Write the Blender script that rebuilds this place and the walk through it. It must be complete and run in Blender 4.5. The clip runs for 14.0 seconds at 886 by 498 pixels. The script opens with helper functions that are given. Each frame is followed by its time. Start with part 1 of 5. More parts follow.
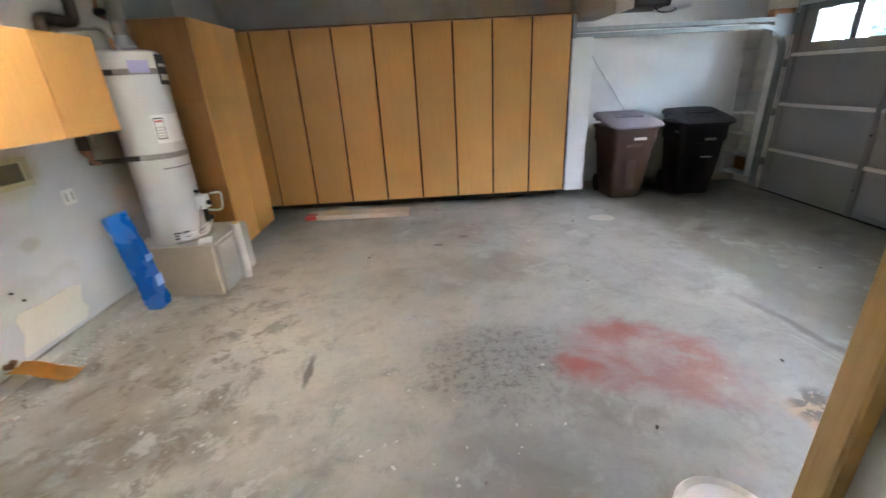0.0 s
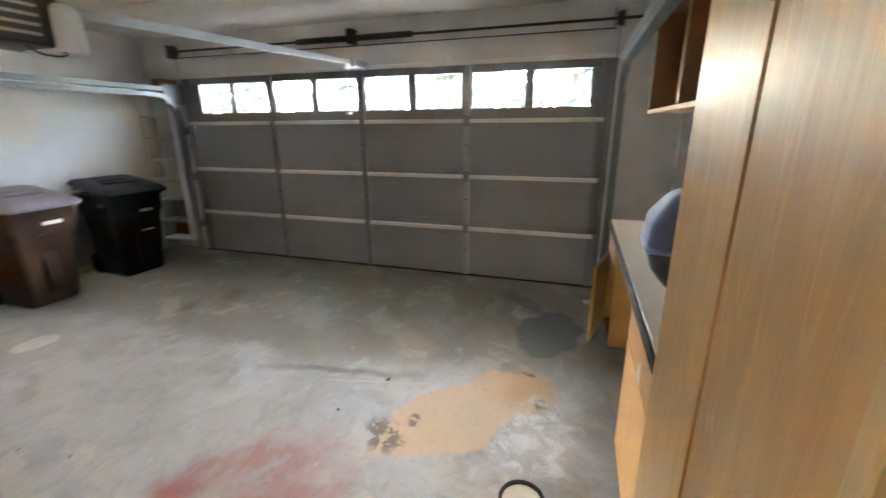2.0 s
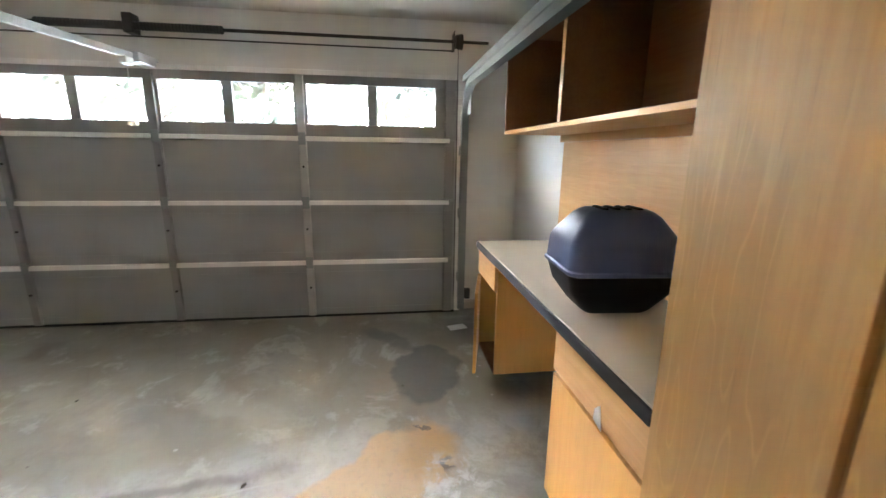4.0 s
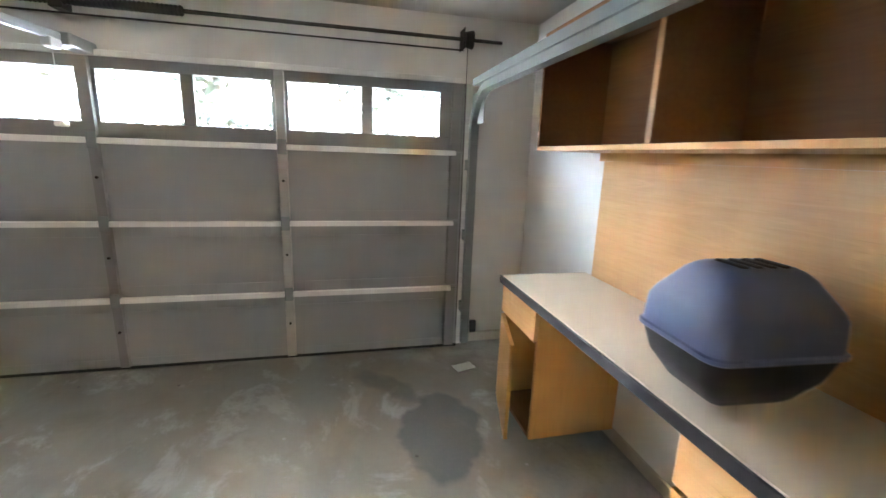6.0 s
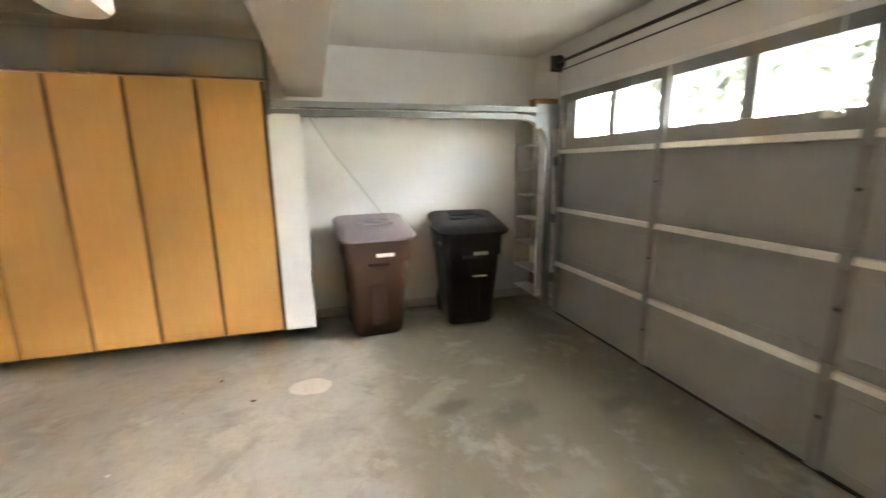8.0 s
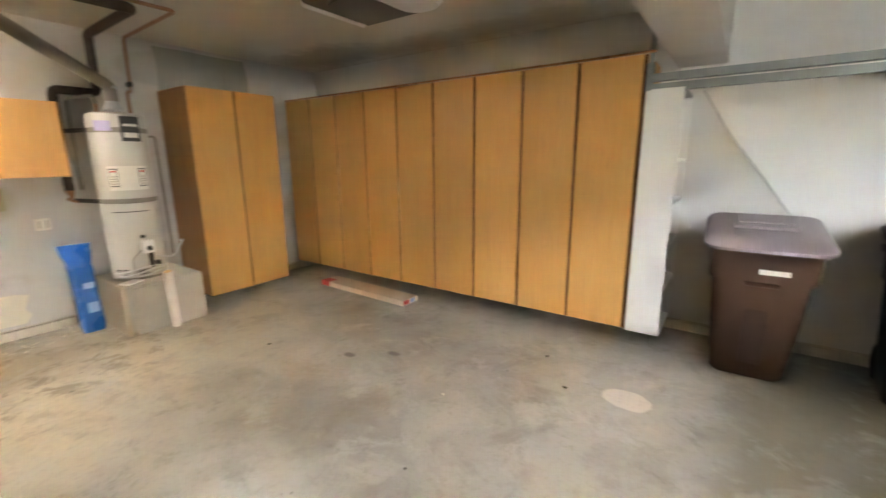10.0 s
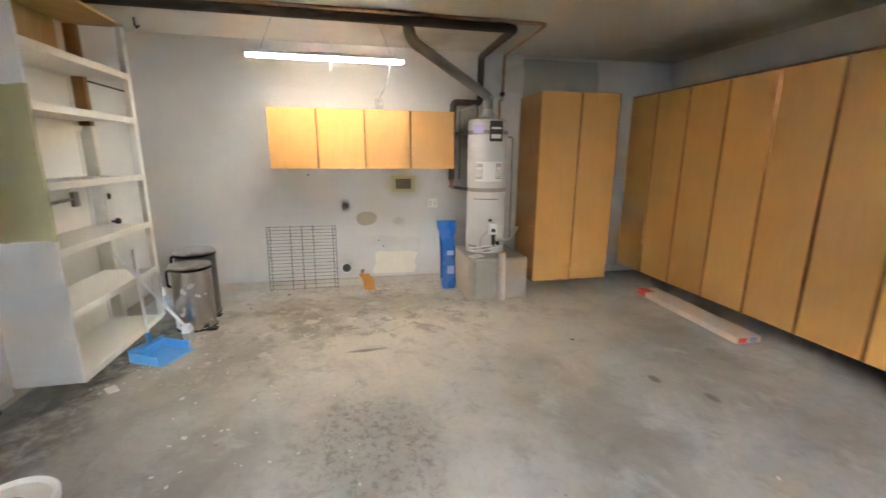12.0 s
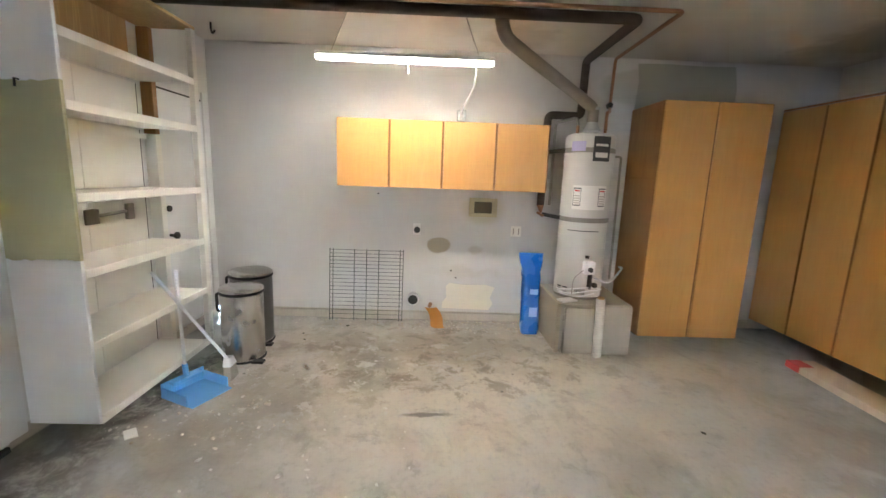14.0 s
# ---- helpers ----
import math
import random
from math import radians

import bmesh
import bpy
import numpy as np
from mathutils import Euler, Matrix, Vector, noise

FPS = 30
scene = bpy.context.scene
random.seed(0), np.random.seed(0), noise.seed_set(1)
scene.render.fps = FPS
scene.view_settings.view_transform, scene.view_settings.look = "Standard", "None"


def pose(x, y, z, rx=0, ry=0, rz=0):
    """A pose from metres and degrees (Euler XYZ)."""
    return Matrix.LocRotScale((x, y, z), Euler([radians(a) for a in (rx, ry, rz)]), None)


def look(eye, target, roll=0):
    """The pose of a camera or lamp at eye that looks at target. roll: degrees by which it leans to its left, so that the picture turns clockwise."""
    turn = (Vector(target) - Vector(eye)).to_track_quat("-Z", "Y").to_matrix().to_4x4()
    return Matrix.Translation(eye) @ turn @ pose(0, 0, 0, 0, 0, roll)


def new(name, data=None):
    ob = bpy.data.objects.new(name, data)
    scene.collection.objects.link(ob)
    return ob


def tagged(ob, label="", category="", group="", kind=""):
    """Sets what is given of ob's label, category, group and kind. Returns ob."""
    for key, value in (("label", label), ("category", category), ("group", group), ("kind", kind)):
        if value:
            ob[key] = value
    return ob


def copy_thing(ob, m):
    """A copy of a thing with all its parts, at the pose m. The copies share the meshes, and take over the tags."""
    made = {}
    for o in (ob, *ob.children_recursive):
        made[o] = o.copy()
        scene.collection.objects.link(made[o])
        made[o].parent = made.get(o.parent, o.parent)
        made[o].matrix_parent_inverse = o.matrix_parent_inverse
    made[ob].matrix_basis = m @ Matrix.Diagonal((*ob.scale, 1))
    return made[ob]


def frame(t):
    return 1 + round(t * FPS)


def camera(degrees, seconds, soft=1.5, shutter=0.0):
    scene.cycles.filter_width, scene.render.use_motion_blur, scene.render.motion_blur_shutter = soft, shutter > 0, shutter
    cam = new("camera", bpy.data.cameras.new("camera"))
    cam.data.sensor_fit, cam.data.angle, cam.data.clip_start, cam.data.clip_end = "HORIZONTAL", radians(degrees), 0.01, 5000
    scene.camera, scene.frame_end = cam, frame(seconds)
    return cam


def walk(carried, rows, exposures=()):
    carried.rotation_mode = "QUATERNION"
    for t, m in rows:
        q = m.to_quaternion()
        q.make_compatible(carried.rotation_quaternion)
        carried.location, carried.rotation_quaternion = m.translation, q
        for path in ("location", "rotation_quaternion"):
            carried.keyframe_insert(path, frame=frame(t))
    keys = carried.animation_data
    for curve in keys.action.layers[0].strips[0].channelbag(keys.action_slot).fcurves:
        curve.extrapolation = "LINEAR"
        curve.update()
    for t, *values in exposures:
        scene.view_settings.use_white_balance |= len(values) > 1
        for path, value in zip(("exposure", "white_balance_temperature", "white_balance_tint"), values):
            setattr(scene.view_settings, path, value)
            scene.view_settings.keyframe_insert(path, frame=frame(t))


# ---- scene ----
cam = camera(93.7, 14.0, shutter=0.5)
PATH = [
    (0, (0.046, 0.076, 1.53), (0.07, 1.928, 0.775), -3.2),
    (0.5, (0.048, 0.252, 1.507), (0.414, 2.053, 0.718), 0.3),
    (1, (-0.007, 0.471, 1.453), (1.102, 2.009, 0.817), 2.3),
    (1.5, (0.092, 0.605, 1.481), (1.68, 1.663, 0.881), 0.6),
    (2, (0.176, 0.72, 1.546), (2.002, 1.302, 0.975), -0.4),
    (2.5, (0.174, 0.848, 1.581), (2.074, 1.114, 1.018), -0.8),
    (3, (0.208, 0.932, 1.581), (2.129, 0.985, 1.027), 1.6),
    (3.5, (0.389, 1.021, 1.485), (2.322, 0.883, 0.991), 1.1),
    (6, (1.119, 1.348, 1.567), (3.016, 0.894, 1.127), 2.0),
    (6.5, (1.396, 1.484, 1.575), (3.32, 1.794, 1.127), 0.1),
    (7, (1.658, 1.557, 1.539), (3.303, 2.602, 1.09), -1.9),
    (7.5, (1.873, 1.581, 1.504), (2.974, 3.19, 1.059), -0.8),
    (8, (2.04, 1.705, 1.485), (2.601, 3.582, 1.087), -0.9),
    (10.5, (2.34, 2.031, 1.448), (0.911, 3.358, 1.004), -0.3),
    (11, (2.378, 2.063, 1.455), (0.696, 3.051, 1.015), 0.1),
    (11.5, (2.356, 2.057, 1.462), (0.525, 2.727, 1.017), 0.1),
    (12, (2.24, 2.024, 1.454), (0.331, 2.429, 1.017), 0.4),
    (12.5, (2.104, 1.973, 1.45), (0.164, 2.194, 1.017), 0.8),
    (13, (1.99, 1.951, 1.424), (0.036, 2.074, 1.017), 1.0),
    (13.5, (1.793, 2.041, 1.439), (-0.173, 2.145, 1.083), 1.8),
    (14, (1.574, 2.079, 1.445), (-0.395, 2.131, 1.094), 2.1),
]
EXPOSURES = [(0, 7.40, 6250, 10), (0.7, 7.60, 6500, 10), (1.5, 7.35, 6650, 10), (3, 7.55, 7150, 10), (6, 8.05, 6700, 10), (7, 8.0, 7500, 10), (8, 7.90, 8200, 10), (10.5, 7.60, 7800, 10), (11.5, 7.50, 7000, 10), (14, 7.50, 6700, 10)]
walk(cam, [(t, look(eye, target, roll)) for t, eye, target, roll in PATH], EXPOSURES)

# ---- world and light ----
world = bpy.data.worlds.new("sky")
scene.world = world
world.use_nodes = True
wn = world.node_tree.nodes
sky = wn.new("ShaderNodeTexSky")
sky.sky_type = "NISHITA"
sky.sun_disc = False
sky.sun_elevation = radians(49)
sky.sun_rotation = radians(90)
sky.air_density, sky.dust_density, sky.ozone_density = 1.0, 2.0, 1.5
world.node_tree.links.new(sky.outputs[0], wn["Background"].inputs[0])
wn["Background"].inputs[1].default_value = 0.15
sun = new("sun", bpy.data.lights.new("sun", "SUN"))
sun.data.energy, sun.data.angle, sun.data.color = 0.5, radians(10), (1.0, 0.95, 0.86)
sun.matrix_world = look((20.0 * math.cos(radians(49)), 0, 20.0 * math.sin(radians(49))), (0, 0, 0))

# room
XW, XE, YN, YS, YSE, ZC = -2.42, 4.30, 5.82, 0.0, -0.10, 2.55
CURB = 0.10

# ---- mesh helpers ----
def add_box(bm, lo, hi, bev=0.0, seg=1):
    lo, hi = Vector(lo), Vector(hi)
    c, s = (lo + hi) / 2, hi - lo
    r = bmesh.ops.create_cube(bm, size=1.0, matrix=Matrix.Translation(c) @ Matrix.Diagonal((s.x, s.y, s.z, 1)))
    if bev > 0:
        es = list({e for v in r["verts"] for e in v.link_edges})
        bmesh.ops.bevel(bm, geom=es, offset=bev, segments=seg, affect="EDGES", profile=0.5)
    return bm


def box(lo, hi, bev=0.0, seg=1):
    return add_box(bmesh.new(), lo, hi, bev, seg)


def add_tube(bm, pts, r, seg=12, caps=True):
    """A round bar swept along a line of points; r may be one radius or one for each point."""
    pts = [Vector(p) for p in pts]
    rs = r if isinstance(r, (list, tuple)) else [r] * len(pts)
    rings, last = [], None
    for i, p in enumerate(pts):
        d = (pts[min(i + 1, len(pts) - 1)] - pts[max(i - 1, 0)]).normalized()
        if last is None:
            u = d.orthogonal().normalized()
        else:
            u = (last - d * last.dot(d)).normalized()
        last = u
        w = d.cross(u)
        rings.append([bm.verts.new(p + (u * math.cos(2 * math.pi * k / seg) + w * math.sin(2 * math.pi * k / seg)) * rs[i]) for k in range(seg)])
    for a, b in zip(rings, rings[1:]):
        for k in range(seg):
            f = bm.faces.new((a[k], a[(k + 1) % seg], b[(k + 1) % seg], b[k]))
            f.smooth = True
    if caps:
        bm.faces.new(list(reversed(rings[0])))
        bm.faces.new(rings[-1])
    return bm


def tube(pts, r, seg=12, caps=True):
    return add_tube(bmesh.new(), pts, r, seg, caps)


def bend(pts, radius=0.06, n=5):
    """Rounds the corners of a line of points."""
    pts = [Vector(p) for p in pts]
    out = [pts[0]]
    for a, b, c in zip(pts, pts[1:], pts[2:]):
        r = min(radius, (a - b).length * 0.45, (c - b).length * 0.45)
        p, q = b + (a - b).normalized() * r, b + (c - b).normalized() * r
        for i in range(n + 1):
            k = i / n
            out.append(p * (1 - k) ** 2 + b * 2 * k * (1 - k) + q * k * k)
    return out + [pts[-1]]


def lathe(profile, seg=32, bm=None, at=(0, 0, 0)):
    bm = bm or bmesh.new()
    at = Vector(at)
    rings = []
    for r, z in profile:
        if r < 1e-5:
            rings.append([bm.verts.new(at + Vector((0, 0, z)))])
        else:
            rings.append([bm.verts.new(at + Vector((r * math.cos(2 * math.pi * k / seg), r * math.sin(2 * math.pi * k / seg), z))) for k in range(seg)])
    for a, b in zip(rings, rings[1:]):
        for k in range(seg):
            k2 = (k + 1) % seg
            vs = [a[0], b[k2], b[k]] if len(a) == 1 else [a[k], a[k2], b[0]] if len(b) == 1 else [a[k], a[k2], b[k2], b[k]]
            if len(set(vs)) > 2:
                bm.faces.new(vs).smooth = True
    return bm


def prism(outline, z0, z1, axis="z", bm=None):
    """An outline of 2D points pushed from z0 to z1 along an axis."""
    bm = bm or bmesh.new()
    put = {"z": lambda a, b, c: (a, b, c), "y": lambda a, b, c: (a, c, b), "x": lambda a, b, c: (c, a, b)}[axis]
    lo = [bm.verts.new(put(a, b, z0)) for a, b in outline]
    hi = [bm.verts.new(put(a, b, z1)) for a, b in outline]
    n = len(outline)
    bm.faces.new(lo)
    bm.faces.new(list(reversed(hi)))
    for i in range(n):
        bm.faces.new((lo[i], hi[i], hi[(i + 1) % n], lo[(i + 1) % n]))
    bmesh.ops.recalc_face_normals(bm, faces=bm.faces[:])
    return bm


def section_stack(levels, n=6, bm=None):
    """A tub from rounded-rectangle sections: (z, cx, cy, half width, half depth, corner radius)."""
    bm = bm or bmesh.new()
    rings = []
    for z, cx, cy, hx, hy, rr in levels:
        ring = []
        for sx, sy, a0 in ((1, 1, 0), (-1, 1, 90), (-1, -1, 180), (1, -1, 270)):
            for i in range(n):
                a = radians(a0 + 90 * i / (n - 1))
                ring.append(bm.verts.new((cx + sx * (hx - rr) + rr * math.cos(a), cy + sy * (hy - rr) + rr * math.sin(a), z)))
        rings.append(ring)
    m = len(rings[0])
    for a, b in zip(rings, rings[1:]):
        for k in range(m):
            bm.faces.new((a[k], a[(k + 1) % m], b[(k + 1) % m], b[k])).smooth = True
    bm.faces.new(list(reversed(rings[0])))
    bm.faces.new(rings[-1])
    return bm


def mesh_of(name, bm, material, sharp=35):
    me = bpy.data.meshes.new(name)
    bm.to_mesh(me)
    bm.free()
    me.materials.append(material)
    me.set_sharp_from_angle(angle=radians(sharp))
    return me


def part(name, bm, material, parent, label=""):
    ob = new(name, mesh_of(name, bm, material))
    ob.parent = parent
    return tagged(ob, label)


def thing(name, at, label, category, group="", turn=0.0):
    ob = new(name)
    ob.empty_display_size = 0.1
    ob.matrix_world = pose(at[0], at[1], at[2], 0, 0, turn)
    return tagged(ob, label, category, group)


def single(name, bm, material, label, category, at=(0, 0, 0), group="", turn=0.0):
    ob = new(name, mesh_of(name, bm, material))
    ob.matrix_world = pose(at[0], at[1], at[2], 0, 0, turn)
    return tagged(ob, label, category, group)


def struct(name, bm, material, label="", category=""):
    ob = new(name, mesh_of(name, bm, material))
    return tagged(ob, label, category, "", "structure")


# ---- materials ----
class Nodes:
    """Short way to wire a node material."""

    def __init__(self, name):
        self.m = bpy.data.materials.new(name)
        self.m.use_nodes = True
        self.t = self.m.node_tree
        self.b = self.t.nodes["Principled BSDF"]

    def n(self, kind, **kw):
        nd = self.t.nodes.new(kind)
        for k, v in kw.items():
            setattr(nd, k, v)
        return nd

    def l(self, a, b):
        self.t.links.new(a, b)

    def put(self, socket, v):
        if isinstance(v, (int, float)):
            socket.default_value = v
        elif isinstance(v, (tuple, list)):
            socket.default_value = tuple(v) + ((1.0,) if len(v) == 3 and socket.type == "RGBA" else ())
        else:
            self.l(v, socket)

    def math(self, op, a, b=0.0, clamp=False):
        nd = self.n("ShaderNodeMath", operation=op, use_clamp=clamp)
        self.put(nd.inputs[0], a)
        self.put(nd.inputs[1], b)
        return nd.outputs[0]

    def mix(self, f, a, b, kind="MIX"):
        nd = self.n("ShaderNodeMix", data_type="RGBA", blend_type=kind)
        self.put(nd.inputs[0], f)
        self.put(nd.inputs[6], a)
        self.put(nd.inputs[7], b)
        return nd.outputs[2]

    def ramp(self, f, a, b):
        nd = self.n("ShaderNodeMapRange", interpolation_type="SMOOTHSTEP")
        self.put(nd.inputs[0], f)
        nd.inputs[1].default_value, nd.inputs[2].default_value = a, b
        return nd.outputs[0]

    def where(self, kind="Object"):
        return self.n("ShaderNodeTexCoord").outputs[kind]

    def scale(self, v, s, shift=None):
        nd = self.n("ShaderNodeMapping")
        self.l(v, nd.inputs[0])
        nd.inputs["Scale"].default_value = s
        if shift is not None:
            self.put(nd.inputs["Location"], shift)
        return nd.outputs[0]

    def noise(self, v, s, detail=4.0, rough=0.55, warp=0.0):
        nd = self.n("ShaderNodeTexNoise")
        self.l(v, nd.inputs["Vector"])
        nd.inputs["Scale"].default_value, nd.inputs["Detail"].default_value, nd.inputs["Roughness"].default_value, nd.inputs["Distortion"].default_value = s, detail, rough, warp
        return nd.outputs[0]

    def bump(self, h, strength=0.2, dist=0.01):
        nd = self.n("ShaderNodeBump")
        nd.inputs["Strength"].default_value, nd.inputs["Distance"].default_value = strength, dist
        self.l(h, nd.inputs["Height"])
        self.l(nd.outputs[0], self.b.inputs["Normal"])

    def shade(self, base=None, rough=None, metal=None, **kw):
        for key, v in (("Base Color", base), ("Roughness", rough), ("Metallic", metal)):
            if v is not None:
                self.put(self.b.inputs[key], v)
        for k, v in kw.items():
            self.put(self.b.inputs[k.replace("_", " ")], v)
        return self.m

    def rnd(self):
        return self.n("ShaderNodeObjectInfo").outputs["Random"]

    def spread(self):
        """A shift that differs from object to object."""
        nd = self.n("ShaderNodeCombineXYZ")
        r = self.rnd()
        self.l(self.math("MULTIPLY", r, 7.3), nd.inputs[0])
        self.l(self.math("MULTIPLY", r, 3.1), nd.inputs[1])
        self.l(self.math("MULTIPLY", r, 11.7), nd.inputs[2])
        return nd.outputs[0]

    def blob(self, v, cx, cy, rx, ry, turn=0.0, soft=0.35, wob=0.35, ws=4.0):
        """A soft-edged patch on the ground plane with an uneven outline."""
        nz = self.n("ShaderNodeTexNoise")
        self.l(v, nz.inputs["Vector"])
        nz.inputs["Scale"].default_value, nz.inputs["Detail"].default_value = ws, 4.0
        off = self.n("ShaderNodeVectorMath", operation="MULTIPLY_ADD")
        self.l(nz.outputs["Color"], off.inputs[0])
        off.inputs[1].default_value = (wob, wob, 0)
        off.inputs[2].default_value = (-wob / 2 - cx, -wob / 2 - cy, 0)
        add = self.n("ShaderNodeVectorMath", operation="ADD")
        self.l(v, add.inputs[0])
        self.l(off.outputs[0], add.inputs[1])
        rot = self.n("ShaderNodeMapping", vector_type="TEXTURE")
        rot.inputs["Rotation"].default_value = (0, 0, radians(turn))
        rot.inputs["Scale"].default_value = (rx, ry, 1.0)
        self.l(add.outputs[0], rot.inputs[0])
        flat = self.n("ShaderNodeVectorMath", operation="MULTIPLY")
        self.l(rot.outputs[0], flat.inputs[0])
        flat.inputs[1].default_value = (1, 1, 0)
        ln = self.n("ShaderNodeVectorMath", operation="LENGTH")
        self.l(flat.outputs[0], ln.inputs[0])
        mr = self.n("ShaderNodeMapRange", interpolation_type="SMOOTHSTEP")
        self.l(ln.outputs["Value"], mr.inputs[0])
        mr.inputs[1].default_value, mr.inputs[2].default_value, mr.inputs[3].default_value, mr.inputs[4].default_value = 1 - soft, 1 + soft, 1.0, 0.0
        return mr.outputs[0]


def plain(name, color, rough=0.5, metal=0.0, vary=0.12, grain=60.0, relief=0.1, **kw):
    """A painted, plastic or metal surface with slight unevenness at two scales."""
    k = Nodes(name)
    v = k.where()
    big, fine = k.noise(v, 3.0, 3), k.noise(v, grain, 3)
    dark = tuple(c * (1 - vary) for c in color)
    lite = tuple(min(1, c * (1 + vary)) for c in color)
    c = k.mix(k.math("ADD", k.math("MULTIPLY", big, 0.7), k.math("MULTIPLY", fine, 0.3)), dark, lite)
    k.bump(fine, relief, 0.002)
    rg = k.math("ADD", k.math("MULTIPLY", big, 0.2), rough - 0.1, True)
    return k.shade(c, rg, metal, **kw)


def wood(name, light, dark, rough=0.42, along="z", figure=1.0, scale=1.0):
    """Oak-look laminate: long grain, short pores and faint cathedral figure."""
    k = Nodes(name)
    v = k.where()
    sh = k.spread()
    s = {"z": (1, 1, 0.06), "x": (0.06, 1, 1), "y": (1, 0.06, 1)}[along]
    g = k.noise(k.scale(v, tuple(a * scale for a in s), sh), 55, 5, 0.6, 0.3)
    f = k.noise(k.scale(v, tuple(a * scale for a in {"z": (1, 1, 0.10), "x": (0.10, 1, 1), "y": (1, 0.10, 1)}[along]), sh), 7.5, 2, 0.5, 0.3)
    rings = k.math("FRACT", k.math("MULTIPLY", f, 10.0))
    here = k.ramp(k.noise(k.scale(v, (1, 1, 0.35), sh), 2.6, 2), 0.46, 0.60)
    line = k.math("MULTIPLY", k.math("MULTIPLY", k.ramp(k.math("ABSOLUTE", k.math("SUBTRACT", rings, 0.5)), 0.5, 0.36), here), figure, True)
    pores = k.ramp(k.noise(k.scale(v, tuple(a * scale for a in {"z": (1, 1, 0.03), "x": (0.03, 1, 1), "y": (1, 0.03, 1)}[along]), sh), 210, 2), 0.62, 0.75)
    broad = k.noise(k.scale(v, (1, 1, 1), sh), 1.3, 3)
    c = k.mix(k.math("MULTIPLY", k.ramp(g, 0.3, 0.75), 0.75), light, dark)
    c = k.mix(k.math("MULTIPLY", line, 0.45), c, tuple(x * 0.72 for x in dark))
    c = k.mix(k.math("MULTIPLY", pores, 0.4), c, tuple(x * 0.6 for x in dark))
    c = k.mix(k.math("MULTIPLY", broad, 0.35), c, tuple(x * 0.92 for x in light), "MIX")
    tone = k.n("ShaderNodeHueSaturation")
    k.l(c, tone.inputs["Color"])
    k.l(k.math("ADD", k.math("MULTIPLY", k.rnd(), 0.14), 0.93), tone.inputs["Value"])
    k.bump(g, 0.06, 0.002)
    return k.shade(tone.outputs[0], k.math("ADD", k.math("MULTIPLY", g, 0.12), rough - 0.06))


def wall_paint(name, color, dirt=(0.42, 0.38, 0.31), amount=0.35, marks=()):
    k = Nodes(name)
    v = k.where()
    big = k.noise(v, 1.1, 5, 0.6)
    mid = k.noise(v, 5.0, 6, 0.65)
    fine = k.noise(v, 180, 3, 0.6)
    c = k.mix(k.math("MULTIPLY", k.ramp(big, 0.42, 0.8), amount), color, tuple(x * 0.86 for x in color))
    c = k.mix(k.math("MULTIPLY", k.ramp(mid, 0.62, 0.8), amount * 0.5), c, dirt)
    sep = k.n("ShaderNodeSeparateXYZ")
    k.l(v, sep.inputs[0])
    scuff = k.ramp(k.noise(k.scale(v, (1, 1, 2.2)), 9.0, 5, 0.7, 0.8), 0.64, 0.76)
    c = k.mix(k.math("MULTIPLY", scuff, amount * 0.4), c, dirt)
    for plane, cx, cy, rx, ry, soft, wob, col, f in marks:
        cb = k.n("ShaderNodeCombineXYZ")
        k.l(sep.outputs[1 if plane == "yz" else 0], cb.inputs[0])
        k.l(sep.outputs[1 if plane == "xy" else 2], cb.inputs[1])
        c = k.mix(k.math("MULTIPLY", k.blob(cb.outputs[0], cx, cy, rx, ry, 0, soft, wob, 7.0), f), c, col)
    k.bump(k.math("ADD", fine, k.math("MULTIPLY", mid, 0.8)), 0.12, 0.003)
    return k.shade(c, 0.72)


WHITE = (0.74, 0.73, 0.70)
m_wall = wall_paint("wall_paint", WHITE)
m_wall_west = wall_paint("wall_paint_worn", (0.62, 0.61, 0.595), amount=0.55, marks=(
    ("yz", 2.14, 0.77, 0.11, 0.075, 0.12, 0.05, (0.36, 0.31, 0.22), 0.85),
    ("yz", 2.56, 1.13, 0.19, 0.14, 0.35, 0.04, (0.48, 0.44, 0.30), 0.7),
    ("yz", 2.5, 0.74, 0.07, 0.04, 0.4, 0.06, (0.45, 0.41, 0.35), 0.6),
    ("yz", 2.45, 0.50, 0.3, 0.05, 0.7, 0.2, (0.45, 0.42, 0.36), 0.3),
    ("yz", 4.0, 2.30, 0.42, 0.16, 0.12, 0.05, (0.44, 0.45, 0.38), 0.55),
    ("yz", 3.35, 1.9, 0.35, 0.5, 0.6, 0.3, (0.40, 0.36, 0.28), 0.35)))
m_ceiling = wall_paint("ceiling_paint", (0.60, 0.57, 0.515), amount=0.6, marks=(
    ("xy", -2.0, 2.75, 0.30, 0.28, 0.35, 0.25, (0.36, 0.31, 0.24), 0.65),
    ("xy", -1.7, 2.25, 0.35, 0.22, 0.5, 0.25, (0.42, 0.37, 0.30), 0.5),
    # last two marks paint the corner shade above the cabinet bank
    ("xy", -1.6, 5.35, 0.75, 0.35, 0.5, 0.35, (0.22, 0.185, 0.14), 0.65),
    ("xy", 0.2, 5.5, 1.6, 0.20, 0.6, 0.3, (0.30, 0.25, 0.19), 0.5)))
m_trim = plain("white_gloss_paint", (0.76, 0.76, 0.74), 0.38, vary=0.08, relief=0.15)
m_shelf_white = wall_paint("shelf_paint", (0.84, 0.82, 0.76), amount=0.3)
m_oak = wood("oak_laminate", (0.69, 0.368, 0.112), (0.64, 0.322, 0.090), 0.40, "z", 0.25)
